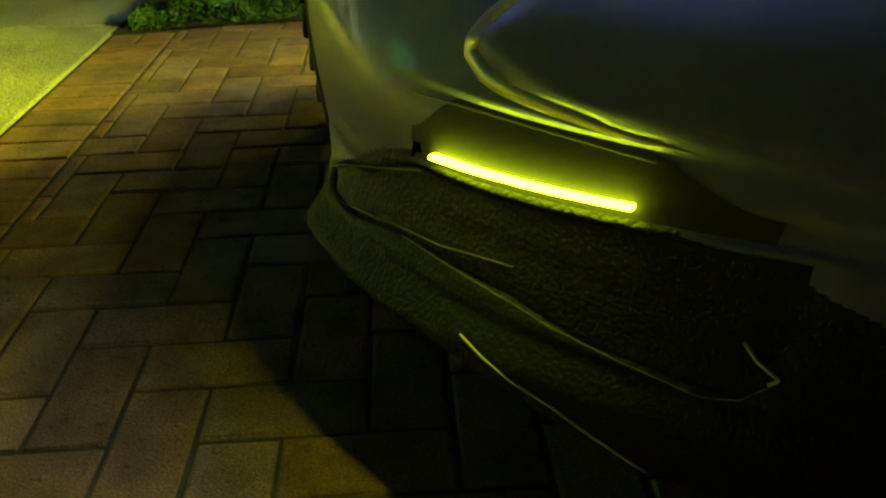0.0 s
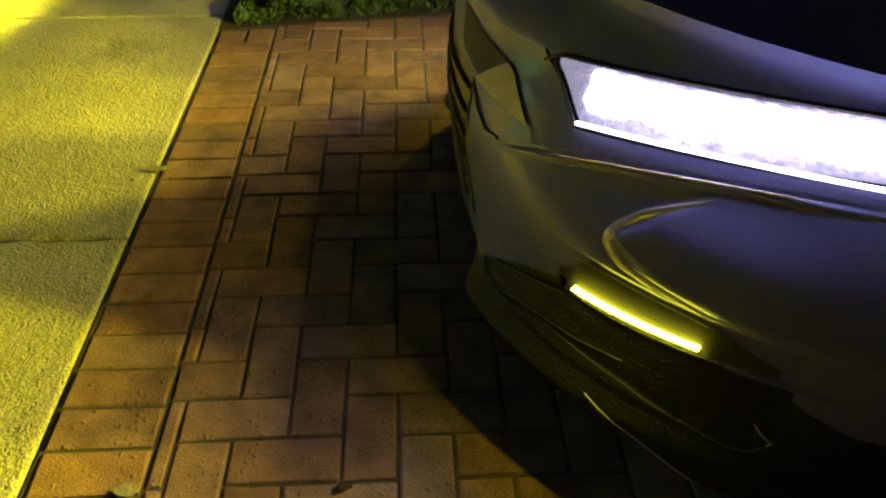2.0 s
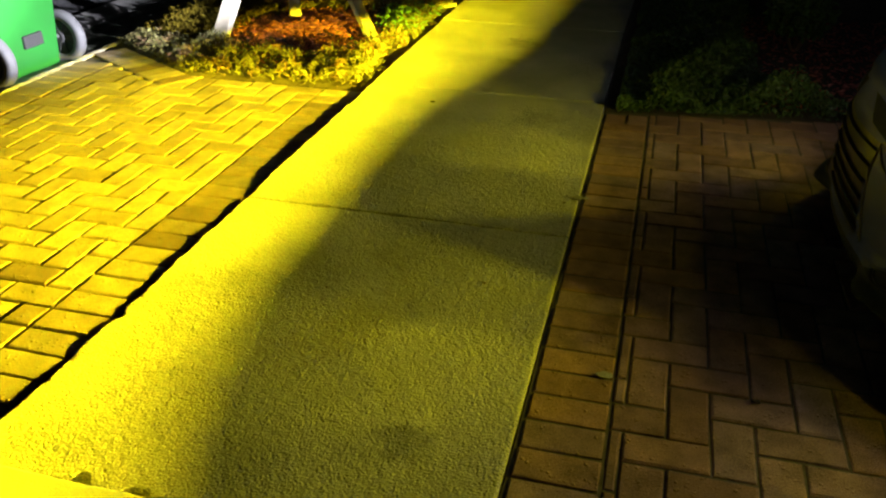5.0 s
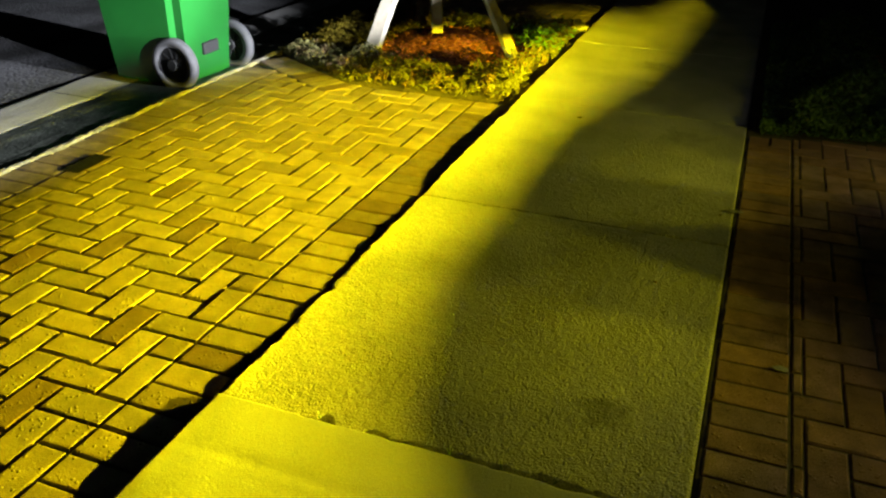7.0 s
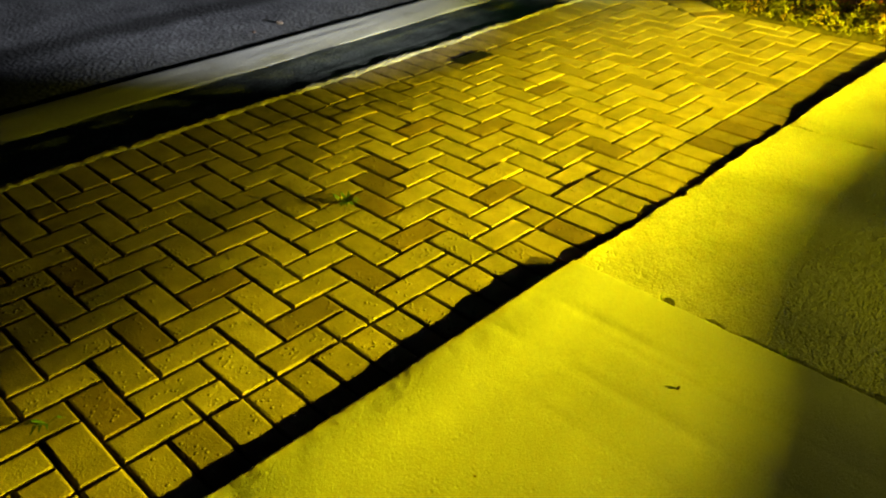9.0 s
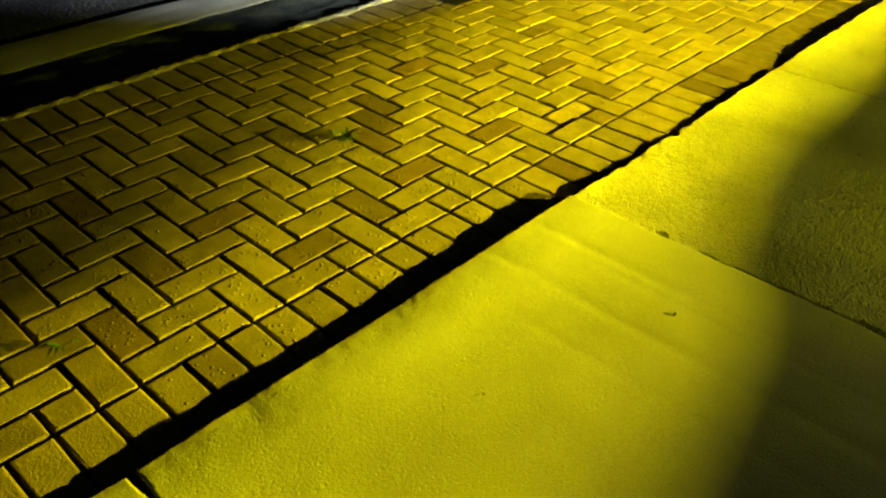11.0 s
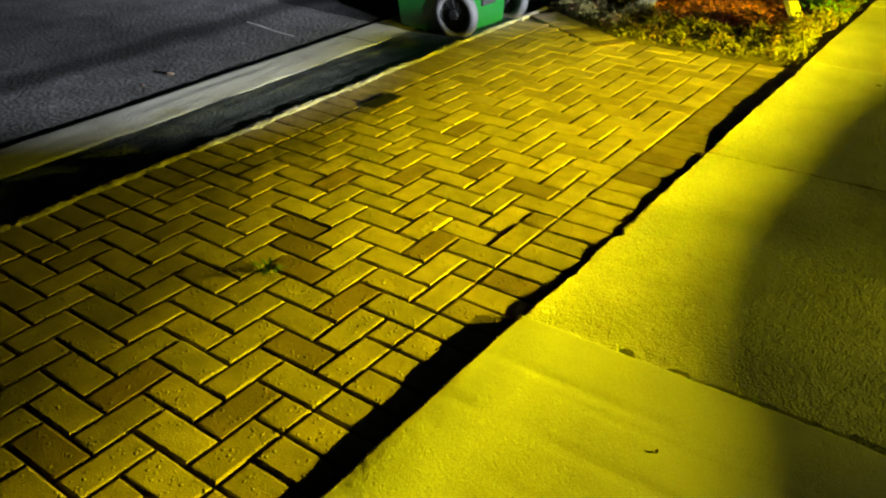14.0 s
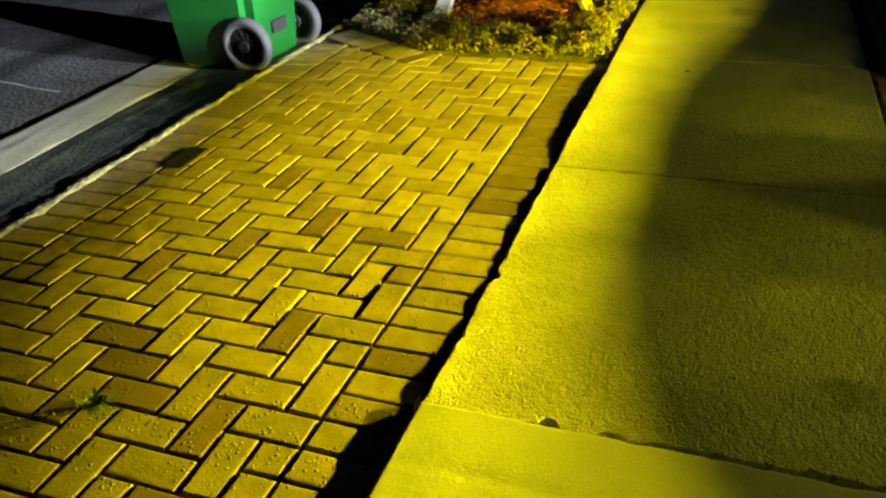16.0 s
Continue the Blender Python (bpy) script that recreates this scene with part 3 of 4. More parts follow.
for side in (1, -1):
    def patch(s0, s1, lo, hi, off, nu=60, nv=10, bulge=0.0):
        return grid(nu, nv, lambda u, v: nose(side * (s0 + u * (s1 - s0)), lo(s0 + u * (s1 - s0)) * (1 - v) + hi(s0 + u * (s1 - s0)) * v,
                                              off + bulge * math.sin(math.pi * v) ** 0.6 * math.sin(math.pi * min(1, u * 3) / 2)))
    vs, fs = patch(0.36, 0.815, lambda s: pocket_low(s) + 0.004, lambda s: pocket_top(s) - 0.004, -0.0055)
    car_part("fog_trim", vs, fs, M["trim"], "black textured plastic panel under the fog light")
    # light guide
    ss = [0.58 + 0.158 * k / 40 for k in range(41)]
    vs, fs = [], []
    for s in ss:
        for dz, off in ((-0.0048, -0.008), (-0.0048, 0.0), (-0.004, 0.002), (-0.001, 0.002), (0.0, 0.0), (0.0, -0.008)):
            vs.append(nose(side * s, strip_z(s) + dz, off))
    for k in range(40):
        for i in range(6):
            a, b2 = k * 6 + i, k * 6 + (i + 1) % 6
            fs.append((a, b2, b2 + 6, a + 6))
    fs += [(0, 1, 2, 3, 4, 5), tuple(240 + i for i in range(6))]
    car_part("fog_light", vs, fs, M["strip"], "glowing thin yellow light strip")
    # pale tubes added where the panel edges show thin highlights
    EDGES = [("trim_edge", "glint", 0.0016, [(0.8, 0.26), (0.808, 0.247), (0.817, 0.235), (0.815, 0.229)], 0.001),
             ("pocket_edge", "edge", 0.0012, [(0.366, 0.238), (0.4, 0.251), (0.441, 0.267), (0.5, 0.289), (0.566, 0.313)], 0.0015),
             ("pocket_edge", "edge", 0.001, [(0.366, 0.238), (0.372, 0.229), (0.385, 0.222), (0.405, 0.217), (0.43, 0.217), (0.47, 0.226), (0.53, 0.237), (0.6, 0.247), (0.67, 0.26)], -0.0035),
             ("pocket_edge", "edge", 0.0007, [(0.553, 0.235), (0.61, 0.234), (0.664, 0.23), (0.71, 0.223), (0.756, 0.215), (0.796, 0.205), (0.81, 0.211), (0.816, 0.228)], 0.0003),
             ("brow_edge", "edge", 0.0012, [(0.55, 0.386), (0.6, 0.39), (0.66, 0.391), (0.74, 0.387)], 0.0005),
             ("lip_edge", "glint", 0.0014, [(0.665, 0.186), (0.69, 0.178), (0.713, 0.167), (0.739, 0.156), (0.765, 0.139), (0.79, 0.121)], 0.0012)]
    for name, mat, rad, path, off in EDGES:
        pts = [nose(side * a, b2, off) for a, b2 in path]
        bm = bmesh.new()
        for a, c in zip(pts[:-1], pts[1:]):
            tube(bm, a, c, rad, rad, 6)
        ob = part(name, bm, M[mat], car, "thin pale line added for the highlight along a panel edge")
        ob.matrix_parent_inverse = car.matrix_world.inverted()

    # rounded metal band added as the highlight on the rim of the raised pad
    rim = [(0.649, 0.542), (0.625, 0.513), (0.603, 0.484), (0.592, 0.459), (0.594, 0.436), (0.613, 0.423), (0.64, 0.415), (0.675, 0.409), (0.706, 0.404), (0.732, 0.4), (0.756, 0.398)]
    vs, fs = [], []
    for k in range(61):
        f = k / 60 * (len(rim) - 1)
        i = min(int(f), len(rim) - 2)
        p, q = Vector(rim[i]), Vector(rim[i + 1])
        c = p.lerp(q, f - i)
        d = (Vector(rim[min(i + 2, len(rim) - 1)]) - Vector(rim[max(i - 1, 0)])).normalized()
        w = 0.0085 * min(1.0, k / 10, (61 - k) / 26)
        for j in range(-3, 4):
            a, b2 = c.x - d.y * w * j / 3, c.y + d.x * w * j / 3
            vs.append(nose(side * a, b2, relief(c.x, c.y) + 0.0005 + 0.0042 * (w / 0.0085) * (1 - (j / 3) ** 2)))
    for k in range(60):
        fs += [(k * 7 + j, k * 7 + j + 1, k * 7 + j + 8, k * 7 + j + 7) for j in range(6)]
    car_part("pad_rim", vs, fs, M["rim"], "curved metal band added as the highlight along the bumper pad")
    # mirror-like tube added as the headlight's reflection in the painted crease
    vs, fs = [], []
    for k in range(41):
        e = 0.15 + 0.007 * k
        c = nose(side * (0.29 + e), 0.433 + 0.46 * e - 0.279 * e * e, 0.004)
        r = 0.0022 * min(1.0, 0.15 + k / 12, 0.15 + (40 - k) / 6)
        vs += [c + Vector((-r * math.cos(i * math.tau / 8), 0, r * math.sin(i * math.tau / 8))) for i in range(8)]
    for k in range(40):
        fs += [(k * 8 + i, k * 8 + (i + 1) % 8, k * 8 + 8 + (i + 1) % 8, k * 8 + 8 + i) for i in range(8)]
    car_part("crease_line", vs, fs, M["reflection_metal"], "thin metal line added as the headlight reflection in the crease")

    # dark intake and bright facet beside the grille
    def quad(a, b2, c, d, off):
        return grid(12, 12, lambda u, v: nose(side * ((a[0] * (1 - u) + b2[0] * u) * (1 - v) + (d[0] * (1 - u) + c[0] * u) * v),
                                              (a[1] * (1 - u) + b2[1] * u) * (1 - v) + (d[1] * (1 - u) + c[1] * u) * v, off))
    vs, fs = quad((0.12, 0.54), (0.245, 0.518), (0.292, 0.576), (0.06, 0.606), 0.003)
    car_part("intake", vs, fs, M["black"], "black intake beside the grille")
    vs, fs = quad((0.205, 0.516), (0.385, 0.512), (0.31, 0.57), (0.285, 0.578), 0.006)
    car_part("intake_facet", vs, fs, M["facet"], "pale satin facet beside the intake")
    # can with a slot, added to shape the light: its beam leaves from 3 to 10 degrees below level
    mid = nose(side * 0.566, strip_z(0.566) + 0.003, 0.001)
    data = bpy.data.lights.new("fog_beam", "POINT")
    data.energy, data.color, data.shadow_soft_size = FOG_POWER, YELLOW, 0.0001
    bulb = new("fog_beam", data)
    bulb.location = mid
    tagged(bulb, "yellow fog beam of the parked car", "car light")
    d, w, n, far = 0.002, 0.0058, 16, 2.5
    vs, fs, lip_v, lip_f, lip_m = [], [], [], [], []
    for k in range(n + 1):
        y = w * (2 * k / n - 1)
        out = max(0.0, -side * y / d - 0.15)
        low = 0.1565 + 0.026 * out + 0.01 * out * out if side > 0 else 0.152 + 0.048 * out - 0.03 * max(0.0, out - 1.0)
        top = math.tan(radians(BEAM_TOP)) + (0.02 * step(-side * y / d, -0.2, 0.3) + 0.006 * step(-side * y / d, 0.2, 0.4) if side > 0 else 0.0)
        top = min(top * min(math.hypot(1, y / d), 1.14 if side > 0 else 9.0), low - (0.03 if side > 0 else 0.016))
        q = 1 - 0.35 * min(1.0, out / 0.5) if side > 0 else 1.0
        vs += [mid + Vector((-d * q, y * q, z)) for z in (-0.003, -d * q * low)]
        # filter bands below the slot, added so that the spill fades downwards
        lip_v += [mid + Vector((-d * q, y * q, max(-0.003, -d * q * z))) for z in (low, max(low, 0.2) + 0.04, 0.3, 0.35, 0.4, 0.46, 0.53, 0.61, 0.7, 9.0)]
        g = far + (1.0 * step(-side * y / d, -0.2, 0.3) if side > 0 else -1.2 * step(side * y / d, 0.1, 0.8))
        vs += [mid + Vector((-d * g, y * g, z)) for z in (-d * g * top, 0.0025)]
        vs += [mid + Vector((d, y, z)) for z in (-0.003, 0.0025)]
    for k in range(n):
        a, b2 = k * 6, k * 6 + 6
        if side * w * (2 * (k + 0.5) / n - 1) > 1.3 * d:
            fs.append((a + 1, b2 + 1, b2 + 2, a + 2))
        fs += [(a + 2, b2 + 2, b2 + 3, a + 3), (a + 4, b2 + 4, b2 + 5, a + 5), (a, b2, b2 + 4, a + 4), (a + 3, b2 + 3, b2 + 5, a + 5)]
        # the added filter also weakens the spill inwards and far outwards
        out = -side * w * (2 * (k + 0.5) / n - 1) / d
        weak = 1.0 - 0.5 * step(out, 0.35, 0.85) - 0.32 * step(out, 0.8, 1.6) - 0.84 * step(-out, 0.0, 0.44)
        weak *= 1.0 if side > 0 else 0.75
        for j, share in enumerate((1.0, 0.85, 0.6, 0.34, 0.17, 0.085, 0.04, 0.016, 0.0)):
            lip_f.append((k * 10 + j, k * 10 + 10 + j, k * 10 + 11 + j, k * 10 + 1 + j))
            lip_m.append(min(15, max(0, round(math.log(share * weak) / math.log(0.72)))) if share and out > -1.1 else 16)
    fs += [(0, 1, 2, 3, 5, 4), tuple(n * 6 + i for i in (0, 1, 2, 3, 5, 4))]
    can = car_part("projector", vs, fs, M["void"], "small black can added to shape the fog beam", smooth=False)
    lip = car_part("projector_lip", lip_v, lip_f, filters[0], "added graded filter that sets the spill under the fog beam", can, smooth=False)
    for m in filters[1:] + [M["void"]]:
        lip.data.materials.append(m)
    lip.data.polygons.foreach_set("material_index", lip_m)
    # black sheet added over the paint, so that the strip's glare stays dark here
    vs, fs = patch(0.545, 0.8, lambda s: pocket_top(s) + 0.007, lambda s: lerp([(0.545, 0.352), (0.6, 0.396), (0.72, 0.396), (0.8, 0.36)], s), -0.0068, 50, 4)
    car_part("fog_recess", vs, fs, M["black"], "black sheet added to keep the area over the light strip dark")
    # headlight: lens, bright inside, dark surround
    vs, fs = patch(0.36, 0.87, headlight_low, headlight_top, 0.002, 50, 8, 0.018)
    hl = car_part("headlight", vs, fs, M["lens"], "clear headlight lens, lit white")
    hl.visible_shadow = False
    vs, fs = patch(0.36, 0.87, lambda s: headlight_low(s) - 0.004, lambda s: headlight_top(s) + 0.004, -0.06, 50, 8)
    car_part("headlight_bowl", vs, fs, M["reflector"], "", hl)
    vs, fs = patch(0.437, 0.86, lambda s: headlight_low(s) + 0.024 + 0.008 * math.exp(-((s - 0.51) / 0.02) ** 2), lambda s: headlight_top(s) - 0.01, -0.006, 50, 8, 0.016)
    car_part("headlight_lamp", vs, fs, M["glow"], "glaring white lamp", hl)

    vs, fs = patch(0.372, 0.86, lambda s: headlight_low(s) + 0.003, lambda s: headlight_top(s) - 0.003, -0.012, 60, 8, 0.003)
    car_part("headlight_tip", vs, fs, M["glow_dim"], "bluish glowing inner end of the headlight", hl)
    n = 50
    vs, fs = [], []
    for k in range(n + 1):
        t = 0.459 + 0.396 * k / n
        c = nose(side * t, headlight_low(t) + 0.004, 0.008)
        for a in range(6):
            vs.append(c + Vector((-0.0036 * math.cos(a * math.tau / 6), 0, 0.0036 * math.sin(a * math.tau / 6))))
    for k in range(n):
        for a in range(6):
            fs.append((k * 6 + a, k * 6 + (a + 1) % 6, k * 6 + 6 + (a + 1) % 6, k * 6 + 6 + a))
    car_part("daylight_bar", vs, fs, M["drl"], "thin bright bar under the headlight", hl)
    for k in range(7):
        bm = bmesh.new()
        c = nose(side * (0.375 + 0.011 * k), headlight_low(0.375 + 0.011 * k) * (0.75 - 0.08 * (k % 3)) + headlight_top(0.375 + 0.011 * k) * (0.25 + 0.08 * (k % 3)), -0.022)
        box(bm, (c.x - 0.006, c.y - 0.006, c.z - 0.012), (c.x + 0.006, c.y + 0.006, c.z + 0.012), 0.003)
        ob = part("reflector", bm, M["reflector"], hl)
        ob.matrix_parent_inverse = hl.matrix_world.inverted()
    for name, edge in (("headlight_sill", headlight_low), ("headlight_brow", headlight_top)):
        vs, fs = grid(70, 4, lambda u, v: nose(side * (0.35 + u * 0.53), edge(0.35 + u * 0.53) - 0.004 + 0.008 * v, 0.001 + 0.003 * math.sin(math.pi * v)))
        car_part(name, vs, fs, M["trim"], "", hl)

# grille slats between the headlights
vs, fs = grid(30, 30, lambda u, v: nose(-0.19 + 0.38 * u, 0.24 + 0.27 * v, 0.001))
grille = car_part("grille", vs, fs, M["gloss"], "black front grille")
for k in range(6):
    z = 0.26 + 0.045 * k
    vs, fs = grid(40, 4, lambda u, v: nose(-0.2 + 0.4 * u, z + 0.008 * v, 0.002 + 0.008 * math.sin(math.pi * v)))
    car_part("slat", vs, fs, M["trim"], "", grille)
for side in (1, -1):
    bm = bmesh.new()
    for path in ([(0.195, 0.51), (0.2, 0.44), (0.215, 0.35), (0.24, 0.245)], [(0.2, 0.5), (0.24, 0.47), (0.29, 0.455), (0.33, 0.462)]):
        pts = [nose(side * a, b2, 0.002) for a, b2 in path]
        for a, c in zip(pts[:-1], pts[1:]):
            tube(bm, a, c, 0.003, 0.003, 6)
    ob = part("grille_frame", bm, M["edge"], grille)
    ob.matrix_parent_inverse = grille.matrix_world.inverted()

# lower lip and the tray under it
def lip_pt(u, v):
    s = spread(u)
    edge = nose(s, lip_z(s) + 0.001)
    return edge + Vector(((1.75 - edge.x) * v ** 1.4, 0, -0.02 * math.sin(math.pi * min(1.0, v * 3) / 2)))


vs, fs = grid(160, 20, lip_pt)
car_part("lower_lip", vs, fs, M["trim"], "black plastic lower lip of the bumper")


# hood
def hood_pt(u, v):
    s = spread(u, 0.999)
    a = nose(s, Z1)
    f = v ** 0.9
    x = a.x + (2.05 + 0.12 * (abs(s) / HALF) ** 2 - a.x) * f
    z = Z1 + (0.2 - 0.06 * (abs(s) / HALF) ** 3) * (1 - (1 - v) ** 1.7)
    return (x, CAR_Y - s * (1 - 0.05 * v), z)


vs, fs = grid(80, 30, hood_pt)
car_part("hood", vs, fs, M["paint"])


# sides and tail
def side_pt(side):
    def pt(u, v):
        x = 1.69 + u * 3.75
        z = 0.2 + v * 0.68
        w = HALF - 0.05 * abs(2 * v - 0.9) ** 2 - 0.12 * max(0, (u - 0.75) / 0.25) ** 2
        return (x, CAR_Y - side * w, z)
    return pt


def arch(u, v):
    x, z = 1.69 + u * 3.75, 0.2 + v * 0.68
    return any(math.hypot(x - wx, z - 0.34) < 0.36 for wx in (1.72, 4.6))


for side in (1, -1):
    vs, fs = grid(120, 40, side_pt(side), arch)
    car_part("side_panel", vs, fs, M["paint"])
vs, fs = grid(20, 20, lambda u, v: (5.44 + 0.08 * math.sin(math.pi * u), CAR_Y - 0.8 + 1.6 * u, 0.2 + 0.8 * v))
car_part("tail", vs, fs, M["paint"])


def cabin_pt(u, v):
    # from windscreen over the roof to the tail
    x = 1.95 + u * 3.5
    z = lerp([(0, 0.9), (0.3, 1.36), (0.5, 1.43), (0.72, 1.34), (1.0, 1.0)], u)
    w = 0.88 - 0.28 * step(z, 0.9, 1.45)
    t = (v * 2 - 1)
    k = abs(t)
    if k > 0.7:
        f = (k - 0.7) / 0.3
        return (x, CAR_Y + math.copysign(w + (0.89 - w) * f, t), z + (0.86 - z) * f)
    return (x, CAR_Y + t / 0.7 * w, z - 0.03 * (k / 0.7) ** 3)


vs, fs = grid(60, 40, cabin_pt)
car_part("greenhouse", vs, fs, M["glass"], "dark tinted glass and roof")
bm = bmesh.new()
box(bm, (1.5, CAR_Y - 0.72, 0.16), (5.3, CAR_Y + 0.72, 0.3), 0.03)
ob = part("underbody", bm, M["black"], car)
ob.matrix_parent_inverse = car.matrix_world.inverted()
for wx in (1.72, 4.6):
    for side in (1, -1):
        y = CAR_Y - side * 0.8
        bm = bmesh.new()
        bmesh.ops.create_cone(bm, cap_ends=False, segments=36, radius1=0.33, radius2=0.33, depth=0.2, matrix=pose(wx, y, 0.33, 90))
        bmesh.ops.create_cone(bm, cap_ends=True, segments=36, radius1=0.31, radius2=0.31, depth=0.22, matrix=pose(wx, y, 0.33, 90))
        ob = part("wheel", bm, M["rubber"], car)
        ob.matrix_parent_inverse = car.matrix_world.inverted()
        bm = bmesh.new()
        for k in range(5):
            a = k * math.tau / 5
            tube(bm, (wx, y - side * 0.11, 0.33), (wx + 0.22 * math.cos(a), y - side * 0.115, 0.33 + 0.22 * math.sin(a)), 0.04, 0.025, 8)
        bmesh.ops.create_cone(bm, cap_ends=False, segments=36, radius1=0.24, radius2=0.24, depth=0.03, matrix=pose(wx, y - side * 0.11, 0.33, 90))
        r = part("rim", bm, M["steel"], ob)

# ---- planting bed, tree and stakes ----
vs, fs = grid(30, 36, lambda u, v: (-2.93 + u * 1.72, 2.0 + v * 1.97, -0.022 - 0.06 * step(flare(-2.93 + u * 1.72, 2.03) - 2.0 - v * 1.97, 0, 0.04) + 0.015 * fbm(u * 4, v * 4, 2) + 0.04 * math.exp(-((-2.93 + u * 1.72 + 1.93) ** 2 + (2.0 + v * 1.97 - 3.06) ** 2) / 0.14)))
tagged(raw("planting_bed", vs, fs, M["soil"], smooth=True), "dark soil bed round the young tree", "planting bed", kind="structure")


def bed_height(x, y):
    return -0.03 + 0.04 * math.exp(-((x + 1.93) ** 2 + (y - 3.06) ** 2) / 0.14)


def chips(name, spots, size, mat, flat, label, category):
    """Small chips or leaves: folded slips, joined into one mesh."""
    r = random.Random(11)
    vs, fs = [], []
    for x, y, z in spots:
        a = size * r.uniform(0.6, 1.3)
        b2 = a * r.uniform(0.3, 0.5)
        m = pose(x, y, z, r.gauss(0, flat), r.gauss(0, flat), r.uniform(0, 360))
        n = len(vs)
        for p in ((-a / 2, 0, 0), (0, -b2 / 2, a * 0.08), (a / 2, 0, 0), (0, b2 / 2, a * 0.08), (0, 0, -0.003)):
            vs.append(tuple(m @ Vector(p)))
        fs += [(n, n + 1, n + 2), (n, n + 2, n + 3), (n, n + 1, n + 4), (n + 1, n + 2, n + 4), (n + 2, n + 3, n + 4), (n + 3, n, n + 4)]
    return tagged(raw(name, vs, fs, mat), label, category, kind="stuff")


rnd = random.Random(3)
spots = []
while len(spots) < 7500:
    x, y = rnd.gauss(-1.91, 0.33), rnd.gauss(3.0, 0.36)
    if math.hypot((x + 1.91) / 0.58, (y - 3.0) / 0.66) < 1 + 0.25 * fbm(x, y, 4, 3):
        spots.append((x, y, bed_height(x, y) + rnd.uniform(0.003, 0.02)))
chips("mulch", spots, 0.03, M["mulch"], 9, "reddish brown wood mulch heaped round the tree", "mulch")
spots = []
while len(spots) < 24000:
    x, y = rnd.uniform(-2.9, -1.22), rnd.uniform(2.04, 3.92)
    if math.hypot((x + 1.91) / 0.53, (y - 3.03) / 0.62) < 1 or y < flare(x, 2.045):
        continue
    h = 0.06 + 0.07 * fbm(x, y, 6, 4) + 0.03 * step(x, -1.6, -1.3) + 0.01 * (1 - step(y, 2.2, 2.6))
    if h < 0.02 or fbm(x, y, 3, 8) < -0.35:
        continue
    spots.append((x, y, -0.02 + rnd.random() ** 0.6 * h))
spots = spots[::2] + spots[1::4]
dry = []
for cx, cy, cr, ch in ((-2.62, 2.72, 0.16, 0.17), (-2.75, 2.95, 0.14, 0.15), (-2.5, 3.05, 0.14, 0.13), (-2.3, 2.5, 0.12, 0.12), (-1.35, 2.3, 0.1, 0.1), (-1.9, 2.35, 0.14, 0.1)):
    for k in range(420):
        a, r, e = rnd.uniform(0, math.tau), rnd.random() ** 0.5, rnd.random()
        x, y = cx + cr * r * math.cos(a), cy + cr * r * math.sin(a)
        if x < -1.24 and y > flare(x, 2.045):
            (dry if cx < -2.4 else spots).append((x, y, -0.02 + ch * math.sqrt(max(0.0, 1 - r * r)) * (0.5 + 0.5 * e)))
dry += [p for p in spots if p[0] < -2.35 and p[1] > 2.6]
spots = [p for p in spots if not (p[0] < -2.35 and p[1] > 2.6)]
chips("dry_groundcover", dry, 0.03, M["leaf_dry"], 38, "dull brown groundcover clumps by the kerb", "groundcover")
chips("groundcover", spots, 0.026, M["leaf"], 38, "low leafy groundcover round the mulch", "groundcover")

spots = []
while len(spots) < 900:
    x, y = rnd.gauss(-1.37, 0.09), rnd.gauss(3.4, 0.18)
    if x < -1.23 and y < 3.9:
        spots.append((x, y, -0.02 + rnd.random() ** 0.6 * (0.1 + 0.06 * fbm(x, y, 6, 2))))
chips("green_groundcover", spots, 0.034, M["leaf_green"], 35, "fresh green leaves beside the mulch", "groundcover")

bm = bmesh.new()
for k in range(17):
    box(bm, (-2.9 + 0.1 * k, 3.91, -0.06), (-2.803 + 0.1 * k, 3.96, 0.012 + 0.002 * (k % 3)), 0.004)
tagged(part("bed_edging", bm, M["mortar"]), "pale low edging at the end of the bed", "edging", kind="structure")
tree = empty("tree", -2.38, 3.6, 0, "young tree trunk held by timber stakes", "tree")
bm = bmesh.new()
for k in range(8):
    tube(bm, (-2.38 + 0.01 * math.sin(k), 3.6, -0.05 + k * 0.3), (-2.38 + 0.01 * math.sin(k + 1), 3.6, -0.05 + (k + 1) * 0.3), 0.05 - k * 0.003, 0.047 - k * 0.003, 14)
tube(bm, (-2.38, 3.6, -0.06), (-2.38, 3.6, 0.06), 0.1, 0.05, 14)
tube(bm, (-2.45, 3.56, -0.05), (-2.53, 3.53, 0.7), 0.032, 0.026, 10)
tube(bm, (-2.53, 3.53, 0.7), (-2.5, 3.56, 1.9), 0.026, 0.018, 10)
ob = part("trunk", bm, M["bark"], tree, smooth=True)
ob.matrix_parent_inverse = tree.matrix_world.inverted()
vs, fs = [], []
for k in range(1600):
    c = Vector((rnd.gauss(0, 1), rnd.gauss(0, 1), rnd.gauss(0, 1))).normalized() * rnd.uniform(0.3, 0.9)
    m = pose(-2.38 + c.x, 3.6 + c.y, 2.9 + c.z * 0.9, rnd.uniform(0, 360), rnd.uniform(0, 360), 0)
    n = len(vs)
    vs += [tuple(m @ Vector(p)) for p in ((-0.05, 0, 0), (0, -0.02, 0.006), (0.05, 0, 0), (0, 0.02, 0.006))]
    fs += [(n, n + 1, n + 2, n + 3)]
